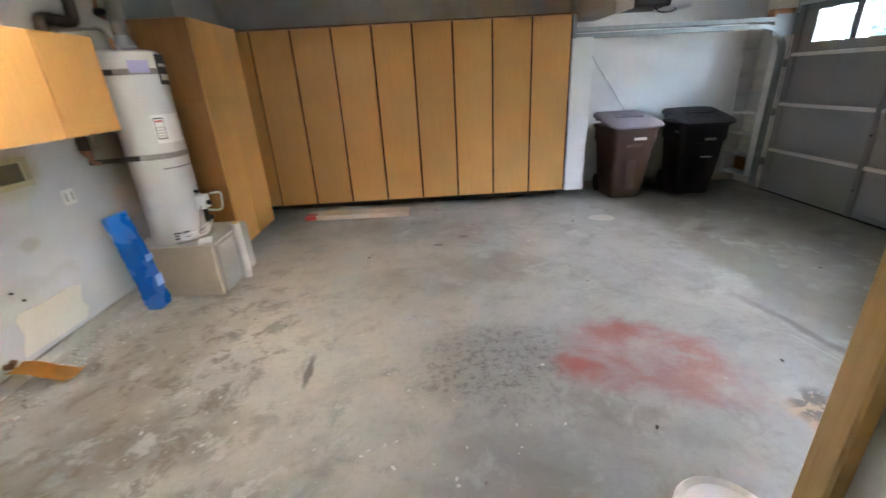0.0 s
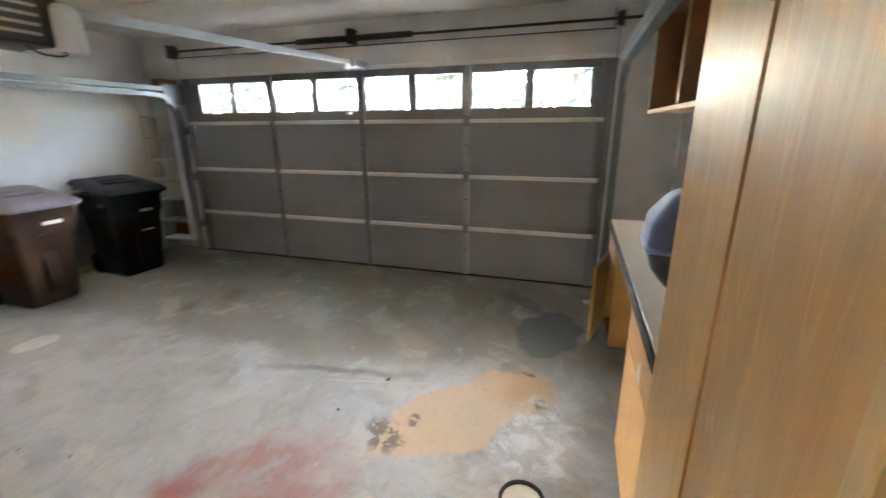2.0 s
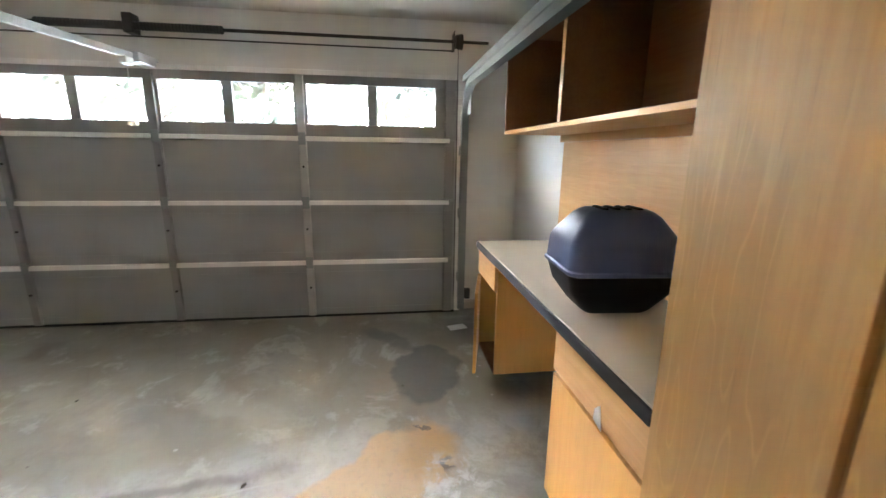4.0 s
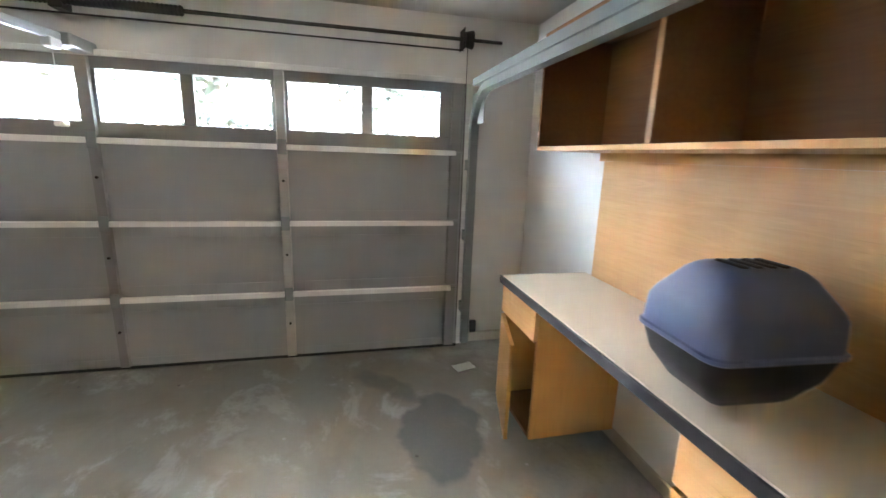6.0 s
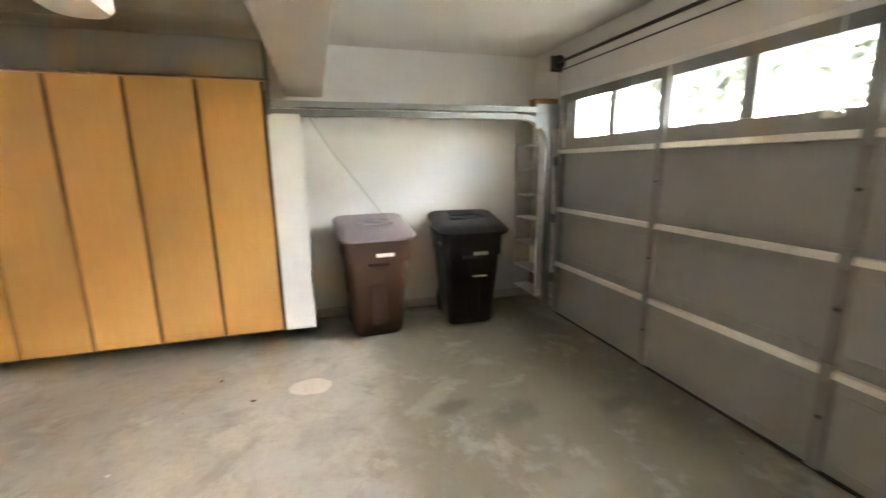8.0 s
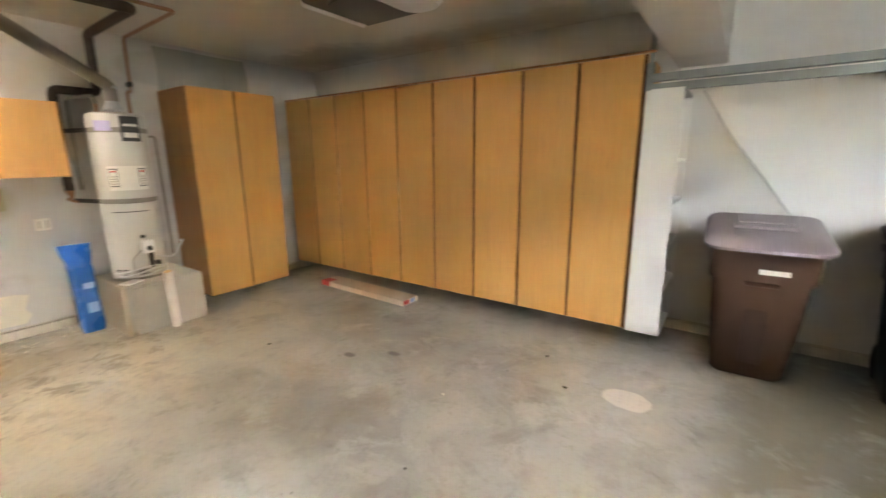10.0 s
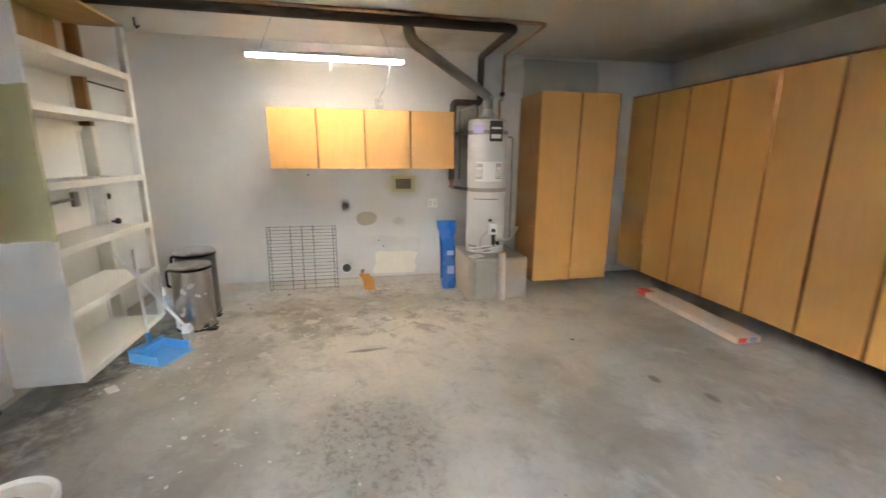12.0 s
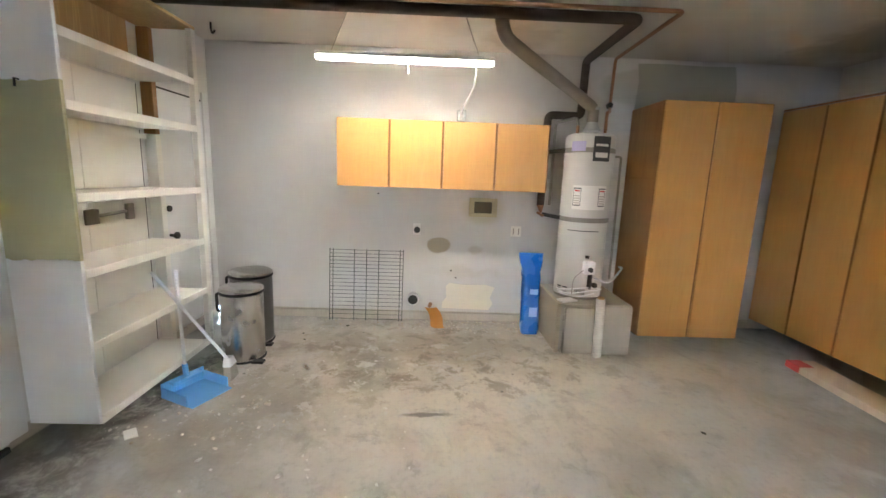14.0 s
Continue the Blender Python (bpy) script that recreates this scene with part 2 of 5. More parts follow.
m_oak_near = wood("oak_laminate_strong_figure", (0.58, 0.330, 0.118), (0.48, 0.250, 0.076), 0.42, "z", 2.6)
# bench cabinets' inside shade darkened into this brown oak, shared by other brown wood
m_oak_brown_shade = wood("oak_brown_shade", (0.26, 0.108, 0.027), (0.21, 0.079, 0.018), 0.6, "x", 0.4)
m_oak_edge = wood("oak_edge_strip", (0.34, 0.155, 0.035), (0.24, 0.095, 0.02), 0.5, "z", 0.3)
m_oak_x = wood("oak_laminate_lengthwise", (0.68, 0.385, 0.16), (0.60, 0.31, 0.11), 0.42, "x", 0.5)
m_pine = wood("raw_pine", (0.62, 0.42, 0.20), (0.50, 0.30, 0.12), 0.65, "z", 1.0)
m_groove = plain("stained_groove_wood", (0.045, 0.014, 0.006), 0.9, Specular_IOR_Level=0.1)
# near-black colour stands in for shade below cabinets and in gaps
m_shade = plain("recess_shade", (0.035, 0.022, 0.015), 0.8)
m_steel = plain("galvanised_steel", (0.50, 0.53, 0.54), 0.42, 0.75, vary=0.2, grain=25)
m_track = plain("dull_zinc_track", (0.27, 0.30, 0.30), 0.5, 0.35, vary=0.2, grain=25)
m_strut = plain("painted_strut", (0.80, 0.80, 0.77), 0.5, 0.1, vary=0.15, grain=30)
m_stile = plain("bare_zinc_stile", (0.42, 0.42, 0.40), 0.5, 0.2, vary=0.3, grain=14)
m_door = plain("grey_door_skin", (0.33, 0.335, 0.335), 0.55, 0.0, vary=0.10, grain=90, relief=0.2)
m_door_frame = plain("grey_stile_paint", (0.26, 0.265, 0.26), 0.5, 0.1, vary=0.12)
m_black = plain("black_plastic", (0.006, 0.0063, 0.0068), 0.45, vary=0.3, grain=300, relief=0.25, Specular_IOR_Level=0.3)
m_dark_metal = plain("dark_oiled_steel", (0.045, 0.04, 0.036), 0.5, 0.6, vary=0.4)
m_pipe_dark = plain("dark_pipe_wrap", (0.05, 0.033, 0.024), 0.7, vary=0.4)
m_duct = plain("dull_flue_metal", (0.30, 0.28, 0.25), 0.5, 0.5, vary=0.25)
m_copper = plain("old_copper", (0.36, 0.20, 0.12), 0.45, 0.8, vary=0.3)
m_tank = plain("heater_enamel", (0.60, 0.59, 0.56), 0.33, 0.0, vary=0.05)
m_brown = plain("brown_bin_plastic", (0.060, 0.027, 0.0135), 0.55, vary=0.15, grain=250, relief=0.25)
m_brown_lid = plain("weathered_mauve_lid", (0.25, 0.21, 0.225), 0.55, vary=0.14, grain=200, relief=0.25)
m_steel_can = plain("brushed_stainless", (0.60, 0.59, 0.57), 0.26, 1.0, vary=0.03, grain=120, relief=0.0, Anisotropic=0.6)
m_blue_film = plain("blue_plastic_film", (0.010, 0.13, 0.50), 0.28, vary=0.3, grain=18, relief=0.5)
m_blue_pan = plain("light_blue_plastic", (0.13, 0.42, 0.80), 0.42, vary=0.08)
m_paper = plain("white_paper", (0.80, 0.79, 0.76), 0.7, vary=0.05)
m_ink = plain("dark_print", (0.04, 0.04, 0.045), 0.6)
m_red = plain("red_print", (0.55, 0.05, 0.045), 0.5, vary=0.2)
m_card = plain("pale_carton", (0.66, 0.55, 0.44), 0.75, vary=0.12)
m_board = plain("beige_hardboard", (0.47, 0.40, 0.29), 0.65, vary=0.12, grain=40)
m_board_grey = plain("grey_weathered_board", (0.40, 0.37, 0.32), 0.75, vary=0.16, grain=30)
m_navy = plain("navy_moulded_plastic", (0.075, 0.105, 0.215), 0.36, vary=0.15, grain=300, relief=0.2)
m_wire = plain("dark_green_wire", (0.06, 0.075, 0.07), 0.5, 0.4, vary=0.3)
m_rubber = plain("black_rubber", (0.018, 0.018, 0.018), 0.7)
m_orange = plain("orange_kraft_scrap", (0.60, 0.27, 0.05), 0.55, vary=0.2, grain=20)
m_olive = wall_paint("olive_paint", (0.33, 0.30, 0.19), amount=0.3)
m_laminate = plain("cream_counter_laminate", (0.58, 0.50, 0.39), 0.45, vary=0.06, grain=140)
m_white_plastic = plain("white_plastic", (0.78, 0.79, 0.80), 0.35, vary=0.05)


def concrete():
    """Old garage slab: mottled grey, tan in the laundry corner, with paint spills and oil marks."""
    k = Nodes("stained_concrete")
    v = k.where()
    big, mid, fine, dust = k.noise(v, 0.55, 5, 0.6, 0.5), k.noise(v, 2.6, 8, 0.68, 0.6), k.noise(v, 26, 6, 0.7), k.noise(v, 150, 3, 0.6)
    c = k.mix(k.ramp(big, 0.32, 0.72), (0.49, 0.475, 0.45), (0.61, 0.60, 0.58))
    c = k.mix(k.math("MULTIPLY", k.ramp(mid, 0.48, 0.68), 0.34), c, (0.28, 0.255, 0.21))
    swirl = k.noise(k.scale(v, (1.0, 0.8, 1)), 2.7, 7, 0.66, 0.7)
    c = k.mix(k.math("MULTIPLY", k.ramp(swirl, 0.52, 0.68), 0.45), c, (0.66, 0.65, 0.62))
    c = k.mix(k.math("MULTIPLY", k.ramp(swirl, 0.46, 0.30), 0.40), c, (0.27, 0.25, 0.205))
    c = k.mix(k.math("MULTIPLY", k.ramp(mid, 0.44, 0.25), 0.5), c, (0.60, 0.585, 0.54))
    def spot(col, f, *a, **kw):
        nonlocal c
        c = k.mix(k.math("MULTIPLY", k.blob(v, *a, **kw), f), c, col)
    # warm, worn ground by the laundry wall
    spot((0.84, 0.75, 0.59), 0.75, -1.1, 2.5, 1.3, 2.0, 0, soft=0.6, wob=0.9, ws=1.6)
    spot((0.96, 0.87, 0.71), 0.75, -0.9, 2.6, 0.6, 0.75, 20, soft=0.7, wob=0.7, ws=3.0)
    spot((0.36, 0.28, 0.185), 0.6, -1.75, 2.1, 0.35, 1.1, 0, soft=0.7, wob=0.8, ws=3.5)
    spot((0.72, 0.67, 0.57), 0.7, -1.15, 1.25, 0.22, 0.28, 30, soft=0.3, wob=0.5, ws=7.0)
    spot((0.70, 0.64, 0.53), 0.7, -1.2, 2.05, 0.16, 0.30, 10, soft=0.3, wob=0.4, ws=7.0)
    # shade painted drab olive along the garage door, then pale and dark patches
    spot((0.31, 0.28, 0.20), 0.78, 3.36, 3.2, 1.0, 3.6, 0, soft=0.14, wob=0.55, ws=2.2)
    spot((0.50, 0.47, 0.39), 0.6, 3.25, 1.75, 0.35, 0.20, 25, soft=0.6, wob=0.4, ws=6.0)
    spot((0.52, 0.49, 0.41), 0.55, 3.0, 2.9, 0.5, 0.16, 60, soft=0.6, wob=0.5, ws=5.0)
    spot((0.22, 0.20, 0.16), 0.5, 2.9, 2.35, 0.5, 0.22, 30, soft=0.7, wob=0.6, ws=4.0)
    spot((0.50, 0.47, 0.38), 0.55, 2.85, 1.95, 0.12, 0.45, -35, soft=0.6, wob=0.4, ws=6.0)
    spot((0.24, 0.215, 0.17), 0.5, 0.2, 3.2, 0.7, 0.35, 15, soft=0.7, wob=0.7, ws=3.0)
    spot((0.70, 0.67, 0.60), 0.45, -0.25, 2.95, 0.6, 0.22, 40, soft=0.6, wob=0.7, ws=3.5)
    spot((0.68, 0.67, 0.63), 0.45, 0.6, 2.75, 0.4, 0.25, -20, soft=0.6, wob=0.6, ws=4.0)
    spot((0.26, 0.225, 0.17), 0.55, -1.5, 1.55, 0.45, 0.22, 10, soft=0.6, wob=0.6, ws=5.0)
    spot((0.25, 0.21, 0.16), 0.5, -0.7, 1.05, 0.5, 0.28, -15, soft=0.7, wob=0.6, ws=4.0)
    spot((0.26, 0.24, 0.21), 0.5, 0.35, 1.3, 0.45, 0.25, 10, soft=0.7, wob=0.6, ws=4.0)
    spot((0.24, 0.225, 0.20), 0.45, -0.1, 4.5, 0.9, 0.35, 0, soft=0.7, wob=0.7, ws=3.0)
    sm = k.noise(k.scale(v, (0.9, 1.2, 1)), 1.7, 7, 0.66, 0.6)
    c = k.mix(k.math("MULTIPLY", k.ramp(sm, 0.51, 0.66), 0.30), c, (0.26, 0.235, 0.185))
    c = k.mix(k.math("MULTIPLY", k.ramp(sm, 0.44, 0.36), 0.38), c, (0.68, 0.655, 0.60))
    # ragged grime and bare patches by the laundry wall, rubbed dirt over the rest
    ragged = k.math("MULTIPLY", k.blob(v, -1.6, 2.1, 0.75, 1.35, 0, soft=0.7, wob=0.6, ws=3.0), k.ramp(k.noise(v, 5.0, 9, 0.74, 0.4), 0.50, 0.60))
    c = k.mix(k.math("MULTIPLY", ragged, 0.72), c, (0.27, 0.205, 0.135))
    bare = k.math("MULTIPLY", k.blob(v, -1.05, 1.7, 0.85, 1.3, 0, soft=0.7, wob=0.6, ws=3.0), k.ramp(k.noise(k.scale(v, (1, 1, 1), (4.7, 2.2, 0)), 4.4, 9, 0.72, 0.3), 0.55, 0.62))
    c = k.mix(k.math("MULTIPLY", bare, 0.75), c, (0.82, 0.78, 0.70))
    rub = k.ramp(k.noise(k.scale(v, (1, 1, 1), (1.3, 8.2, 0)), 3.2, 9, 0.74, 0.3), 0.54, 0.68)
    c = k.mix(k.math("MULTIPLY", rub, 0.42), c, (0.25, 0.23, 0.195))
    pale = k.ramp(k.noise(k.scale(v, (1, 1, 1), (6.3, 3.2, 0)), 2.4, 9, 0.72, 0.3), 0.54, 0.66)
    c = k.mix(k.math("MULTIPLY", pale, 0.40), c, (0.74, 0.735, 0.71))
    # ragged dark patches before the open shelves and the doorway: dirt with contact shade painted in
    soil_shade = k.ramp(k.noise(v, 7.0, 8, 0.72, 0.4), 0.38, 0.58)
    c = k.mix(k.math("MULTIPLY", k.math("MULTIPLY", k.blob(v, -1.0, 0.40, 0.62, 0.13, -4, soft=0.5, wob=0.25, ws=5.0), soil_shade), 0.85), c, (0.085, 0.078, 0.068))
    c = k.mix(k.math("MULTIPLY", k.math("MULTIPLY", k.blob(v, 0.0, 0.28, 0.50, 0.24, 0, soft=0.5, wob=0.35, ws=4.0), soil_shade), 0.75), c, (0.14, 0.13, 0.115))
    # oil speckle
    sp = k.math("MULTIPLY", k.blob(v, 0.33, 2.05, 0.42, 0.33, 10, soft=0.5, wob=0.4, ws=5.0), k.ramp(k.noise(v, 17, 8, 0.78, 0.2), 0.47, 0.61))
    c = k.mix(k.math("MULTIPLY", sp, 0.8), c, (0.10, 0.092, 0.083))
    spot((0.30, 0.28, 0.25), 0.5, 0.33, 2.05, 0.45, 0.36, 10, soft=0.5, wob=0.4, ws=5.0)
    # red paint spill
    red = k.math("MULTIPLY", k.blob(v, 1.22, 1.98, 0.47, 0.36, -20, soft=0.3, wob=0.45, ws=4.0), k.math("ADD", k.math("MULTIPLY", k.ramp(mid, 0.36, 0.62), 0.6), 0.3))
    c = k.mix(k.math("MULTIPLY", red, 0.75), c, (0.52, 0.165, 0.145))
    spot((0.55, 0.09, 0.075), 0.72, 0.80, 1.97, 0.12, 0.09, -10, soft=0.5, wob=0.2, ws=9.0)
    spot((0.47, 0.09, 0.075), 0.55, 1.12, 2.28, 0.12, 0.10, 0, soft=0.6, wob=0.3, ws=7.0)
    spot((0.50, 0.46, 0.45), 0.7, 1.42, 2.0, 0.11, 0.025, -25, soft=0.6, wob=0.1, ws=9.0)
    # tan patch with dark flakes
    spot((0.80, 0.54, 0.31), 0.92, 2.10, 1.22, 0.58, 0.25, -42, soft=0.12, wob=0.28, ws=5.0)
    spot((0.70, 0.41, 0.15), 0.75, 2.4, 0.88, 0.18, 0.14, 0, soft=0.6, wob=0.3, ws=6.0)
    for a in ((1.80, 1.57, 0.13, 0.085, 40), (1.95, 1.45, 0.05, 0.03, 20), (2.57, 0.90, 0.06, 0.015, 60), (2.28, 0.80, 0.05, 0.05, 0)):
        fl = k.math("MULTIPLY", k.blob(v, *a, soft=0.4, wob=0.1, ws=12.0), k.ramp(k.noise(v, 19, 4, 0.6, 0.6), 0.44, 0.52))
        c = k.mix(k.math("MULTIPLY", fl, 0.85), c, (0.17, 0.15, 0.135))
    # white bloom beside it
    bl = k.math("MULTIPLY", k.blob(v, 1.95, 0.80, 0.36, 0.20, -10, soft=0.5, wob=0.35, ws=6.0), k.ramp(k.noise(v, 9, 6, 0.7, 0.5), 0.44, 0.62))
    c = k.mix(k.math("MULTIPLY", bl, 0.85), c, (0.80, 0.82, 0.83))
    # damp dark patch, fillings, drips
    spot((0.15, 0.155, 0.15), 0.85, 3.18, 0.82, 0.38, 0.24, -8, soft=0.12, wob=0.26, ws=5.0)
    spot((0.16, 0.16, 0.15), 0.7, 3.72, 1.08, 0.26, 0.09, 42, soft=0.4, wob=0.2, ws=6.0)
    spot((0.82, 0.79, 0.72), 0.95, 1.90, 4.48, 0.145, 0.105, 0, soft=0.08, wob=0.06, ws=8.0)
    spot((0.55, 0.53, 0.50), 0.8, 0.98, 3.94, 0.035, 0.03, 0, soft=0.3, wob=0.03, ws=12.0)
    spot((0.15, 0.125, 0.10), 0.75, -0.745, 2.07, 0.02, 0.14, 4, soft=0.5, wob=0.07, ws=10.0)
    spot((0.13, 0.115, 0.10), 0.7, 0.05, 3.95, 0.05, 0.03, 0, soft=0.4, wob=0.05, ws=9.0)
    spot((0.13, 0.115, 0.10), 0.7, 0.32, 4.15, 0.05, 0.028, 0, soft=0.4, wob=0.05, ws=9.0)
    spot((0.16, 0.14, 0.11), 0.6, 3.1, 3.75, 0.16, 0.10, 30, soft=0.6, wob=0.2, ws=6.0)
    spot((0.16, 0.14, 0.11), 0.6, 3.75, 3.65, 0.14, 0.09, 10, soft=0.6, wob=0.2, ws=6.0)
    spot((0.15, 0.13, 0.10), 0.6, 2.75, 3.95, 0.12, 0.08, 10, soft=0.6, wob=0.2, ws=6.0)
    spot((0.14, 0.13, 0.12), 0.6, 2.25, 2.12, 0.03, 0.42, 10, soft=0.7, wob=0.10, ws=6.0)
    spot((0.62, 0.60, 0.55), 0.75, 2.2, 1.86, 0.008, 0.30, 13, soft=0.6, wob=0.02, ws=9.0)
    spot((0.55, 0.54, 0.52), 0.6, 1.25, 2.6, 0.006, 0.32, -62, soft=0.6, wob=0.02, ws=9.0)
    # scattered flecks of paint and grit
    vor = k.n("ShaderNodeTexVoronoi")
    k.l(v, vor.inputs["Vector"])
    vor.inputs["Scale"].default_value = 5.5
    fleck = k.math("MULTIPLY", k.ramp(vor.outputs["Distance"], 0.075, 0.05), k.ramp(k.noise(v, 3.1, 2), 0.54, 0.6))
    c = k.mix(k.math("MULTIPLY", fleck, 0.7), c, (0.62, 0.60, 0.55))
    vor2 = k.n("ShaderNodeTexVoronoi")
    k.l(k.scale(v, (1, 1, 1), (3.3, 1.7, 0)), vor2.inputs["Vector"])
    vor2.inputs["Scale"].default_value = 4.0
    grit = k.math("MULTIPLY", k.ramp(vor2.outputs["Distance"], 0.05, 0.03), k.ramp(k.noise(v, 2.3, 2), 0.52, 0.58))
    c = k.mix(k.math("MULTIPLY", grit, 0.8), c, (0.06, 0.05, 0.04))
    c = k.mix(k.math("MULTIPLY", k.ramp(fine, 0.48, 0.7), 0.22), c, (0.30, 0.275, 0.235))
    c = k.mix(k.math("MULTIPLY", k.ramp(dust, 0.5, 0.75), 0.15), c, (0.48, 0.46, 0.42))
    k.bump(k.math("ADD", k.math("MULTIPLY", fine, 0.6), k.math("ADD", mid, k.math("MULTIPLY", dust, 0.3))), 0.18, 0.006)
    tone = k.n("ShaderNodeHueSaturation")
    k.l(c, tone.inputs["Color"])
    tone.inputs["Value"].default_value = 0.69
    return k.shade(tone.outputs[0], k.math("ADD", k.math("MULTIPLY", mid, 0.30), 0.32), Specular_IOR_Level=0.4)


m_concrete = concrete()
m_curb = plain("bare_stem_wall", (0.54, 0.50, 0.43), 0.85, vary=0.4, grain=30, relief=0.5)
m_asphalt = plain("driveway_asphalt", (0.085, 0.085, 0.082), 0.85, vary=0.15)
m_bark = plain("tree_bark", (0.13, 0.10, 0.075), 0.9, vary=0.4, grain=18, relief=0.6)
m_leaf = plain("hedge_leaf", (0.115, 0.125, 0.092), 0.5, vary=0.35)


def glow(name, color, strength):
    k = Nodes(name)
    return k.shade(color, 0.5, Emission_Color=color, Emission_Strength=strength)


def glass():
    k = Nodes("window_glass")
    return k.shade((0.95, 0.97, 0.96), 0.03, Transmission_Weight=1.0, IOR=1.45)


m_glass = glass()
m_tube = glow("lit_tube", (1.0, 0.95, 0.88), 0.46)


def side_panel_paint():
    """White panel with an old olive block left bare by the repaint."""
    k = Nodes("repainted_panel")
    v = k.where()
    sep = k.n("ShaderNodeSeparateXYZ")
    k.l(v, sep.inputs[0])
    z = k.math("ADD", sep.outputs[2], k.math("MULTIPLY", k.math("SUBTRACT", k.noise(v, 9, 4), 0.5), 0.05))
    y = k.math("ADD", sep.outputs[1], k.math("MULTIPLY", k.math("SUBTRACT", k.noise(v, 14, 3), 0.5), 0.02))
    band = k.math("MULTIPLY", k.ramp(z, 0.868, 0.874), k.ramp(z, 1.705, 1.697))
    big = k.noise(v, 2.0, 5)
    white = k.mix(k.math("MULTIPLY", big, 0.25), (0.82, 0.83, 0.84), (0.74, 0.75, 0.76))
    olive = k.mix(k.math("MULTIPLY", big, 0.5), (0.46, 0.44, 0.26), (0.40, 0.38, 0.22))
    k.bump(k.noise(v, 120, 3), 0.1, 0.002)
    return k.shade(k.mix(band, white, olive), 0.55)


m_panel = side_panel_paint()

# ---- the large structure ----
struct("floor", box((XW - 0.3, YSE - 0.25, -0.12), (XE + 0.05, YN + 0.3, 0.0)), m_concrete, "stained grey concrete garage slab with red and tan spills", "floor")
struct("driveway", box((XE + 0.051, -60, -0.14), (90, 60, -0.03)), m_asphalt, "worn asphalt driveway outside the garage", "driveway")
struct("wall_north", box((XW - 0.15, YN, CURB), (XE + 0.15, YN + 0.15, ZC)), m_wall, "white painted drywall behind the bins", "wall")
struct("wall_west", box((XW - 0.15, YS - 0.15, CURB), (XW, YN, ZC)), m_wall_west, "scuffed white laundry wall with stains and patches", "wall")
bm = bmesh.new()
add_box(bm, (XW, YS - 0.15, CURB), (-0.335, YS, ZC))
add_box(bm, (-0.335, YS - 0.15, 2.06), (0.56, YS, ZC))
struct("wall_south", bm, m_wall, "white painted drywall with a doorway", "wall")
struct("wall_south_east", box((0.56, YSE - 0.15, CURB), (XE + 0.15, YSE, ZC)), m_wall, "white painted drywall behind the workbench", "wall")
# east wall with the door opening
DY0, DY1, DH = 0.46, 5.25, 2.10
bm = bmesh.new()
add_box(bm, (XE, YSE, CURB), (XE + 0.15, DY0 - 0.02, ZC))
add_box(bm, (XE, DY1 + 0.02, CURB), (XE + 0.15, YN, ZC))
add_box(bm, (XE, DY0 - 0.02, DH), (XE + 0.15, DY1 + 0.02, ZC))
struct("wall_east", bm, m_wall, "white painted drywall round the garage door", "wall")
struct("ceiling", box((XW - 0.15, YSE - 0.4, ZC), (XE + 0.15, YN + 0.15, ZC + 0.12)), m_ceiling, "flat painted drywall ceiling with water stains and painted-in corner shade", "ceiling")
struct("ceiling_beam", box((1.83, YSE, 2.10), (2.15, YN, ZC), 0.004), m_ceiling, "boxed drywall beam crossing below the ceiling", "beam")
for nm, lo, hi in (("curb_west", (XW - 0.14, YS, 0), (XW - 0.012, YN, CURB - 0.02)), ("curb_north", (XW, YN + 0.012, 0), (XE + 0.1, YN + 0.14, CURB - 0.02)),
                   ("curb_south", (XW, YS - 0.14, 0), (-0.335, YS - 0.012, CURB - 0.02)), ("curb_south_east", (0.56, YSE - 0.14, 0), (XE + 0.1, YSE - 0.012, CURB - 0.02)),
                   ("curb_east", (XE + 0.012, YSE, 0), (XE + 0.14, DY0 - 0.02, CURB - 0.02)), ("curb_east_end", (XE + 0.012, DY1 + 0.02, 0), (XE + 0.14, YN, CURB - 0.02))):
    bm = box(lo, hi, 0.006)
    add_box(bm, (lo[0] if "west" in nm else lo[0] + 0.02 * ("curb_east" in nm), lo[1], 0.081), (hi[0] - 0.02 * ("west" in nm), hi[1] - 0.02 * ("curb_south" in nm), CURB - 0.0005))
    struct(nm, bm, m_curb, "bare concrete stem wall below the drywall", "curb")
# alcove behind the doorway
struct("alcove_wall", box((-0.9, -0.40, 0.0), (1.3, -0.26, 2.5)), m_olive, "olive painted wall behind the doorway", "wall")
struct("alcove_side_west", box((-0.9, -0.26, 0.0), (-0.5, -0.15, 2.5)), m_olive, "olive painted return wall", "wall")
struct("alcove_side_east", box((0.75, -0.26, 0.0), (1.3, -0.25, 2.5)), m_olive, "olive painted return wall", "wall")
struct("baseboard", box((-0.5, -0.259, 0.002), (0.75, -0.243, 0.25), 0.004), m_trim, "white painted baseboard", "baseboard")
struct("door_sill", box((-0.335, -0.11, 0.0), (0.56, 0.012, 0.035), 0.006), m_rubber, "dark worn threshold of the doorway", "threshold")
bm = bmesh.new()
add_box(bm, (-0.425, -0.001, 0.06), (-0.265, 0.022, 2.15), 0.006)
add_box(bm, (-0.345, -0.16, 0.037), (-0.30, 0.0, 2.049), 0.004)
add_box(bm, (-0.36, -0.001, 2.05), (0.6, 0.02, 2.15), 0.006)
struct("door_casing", bm, m_trim, "white painted doorway casing, chipped and thick with paint", "door casing")
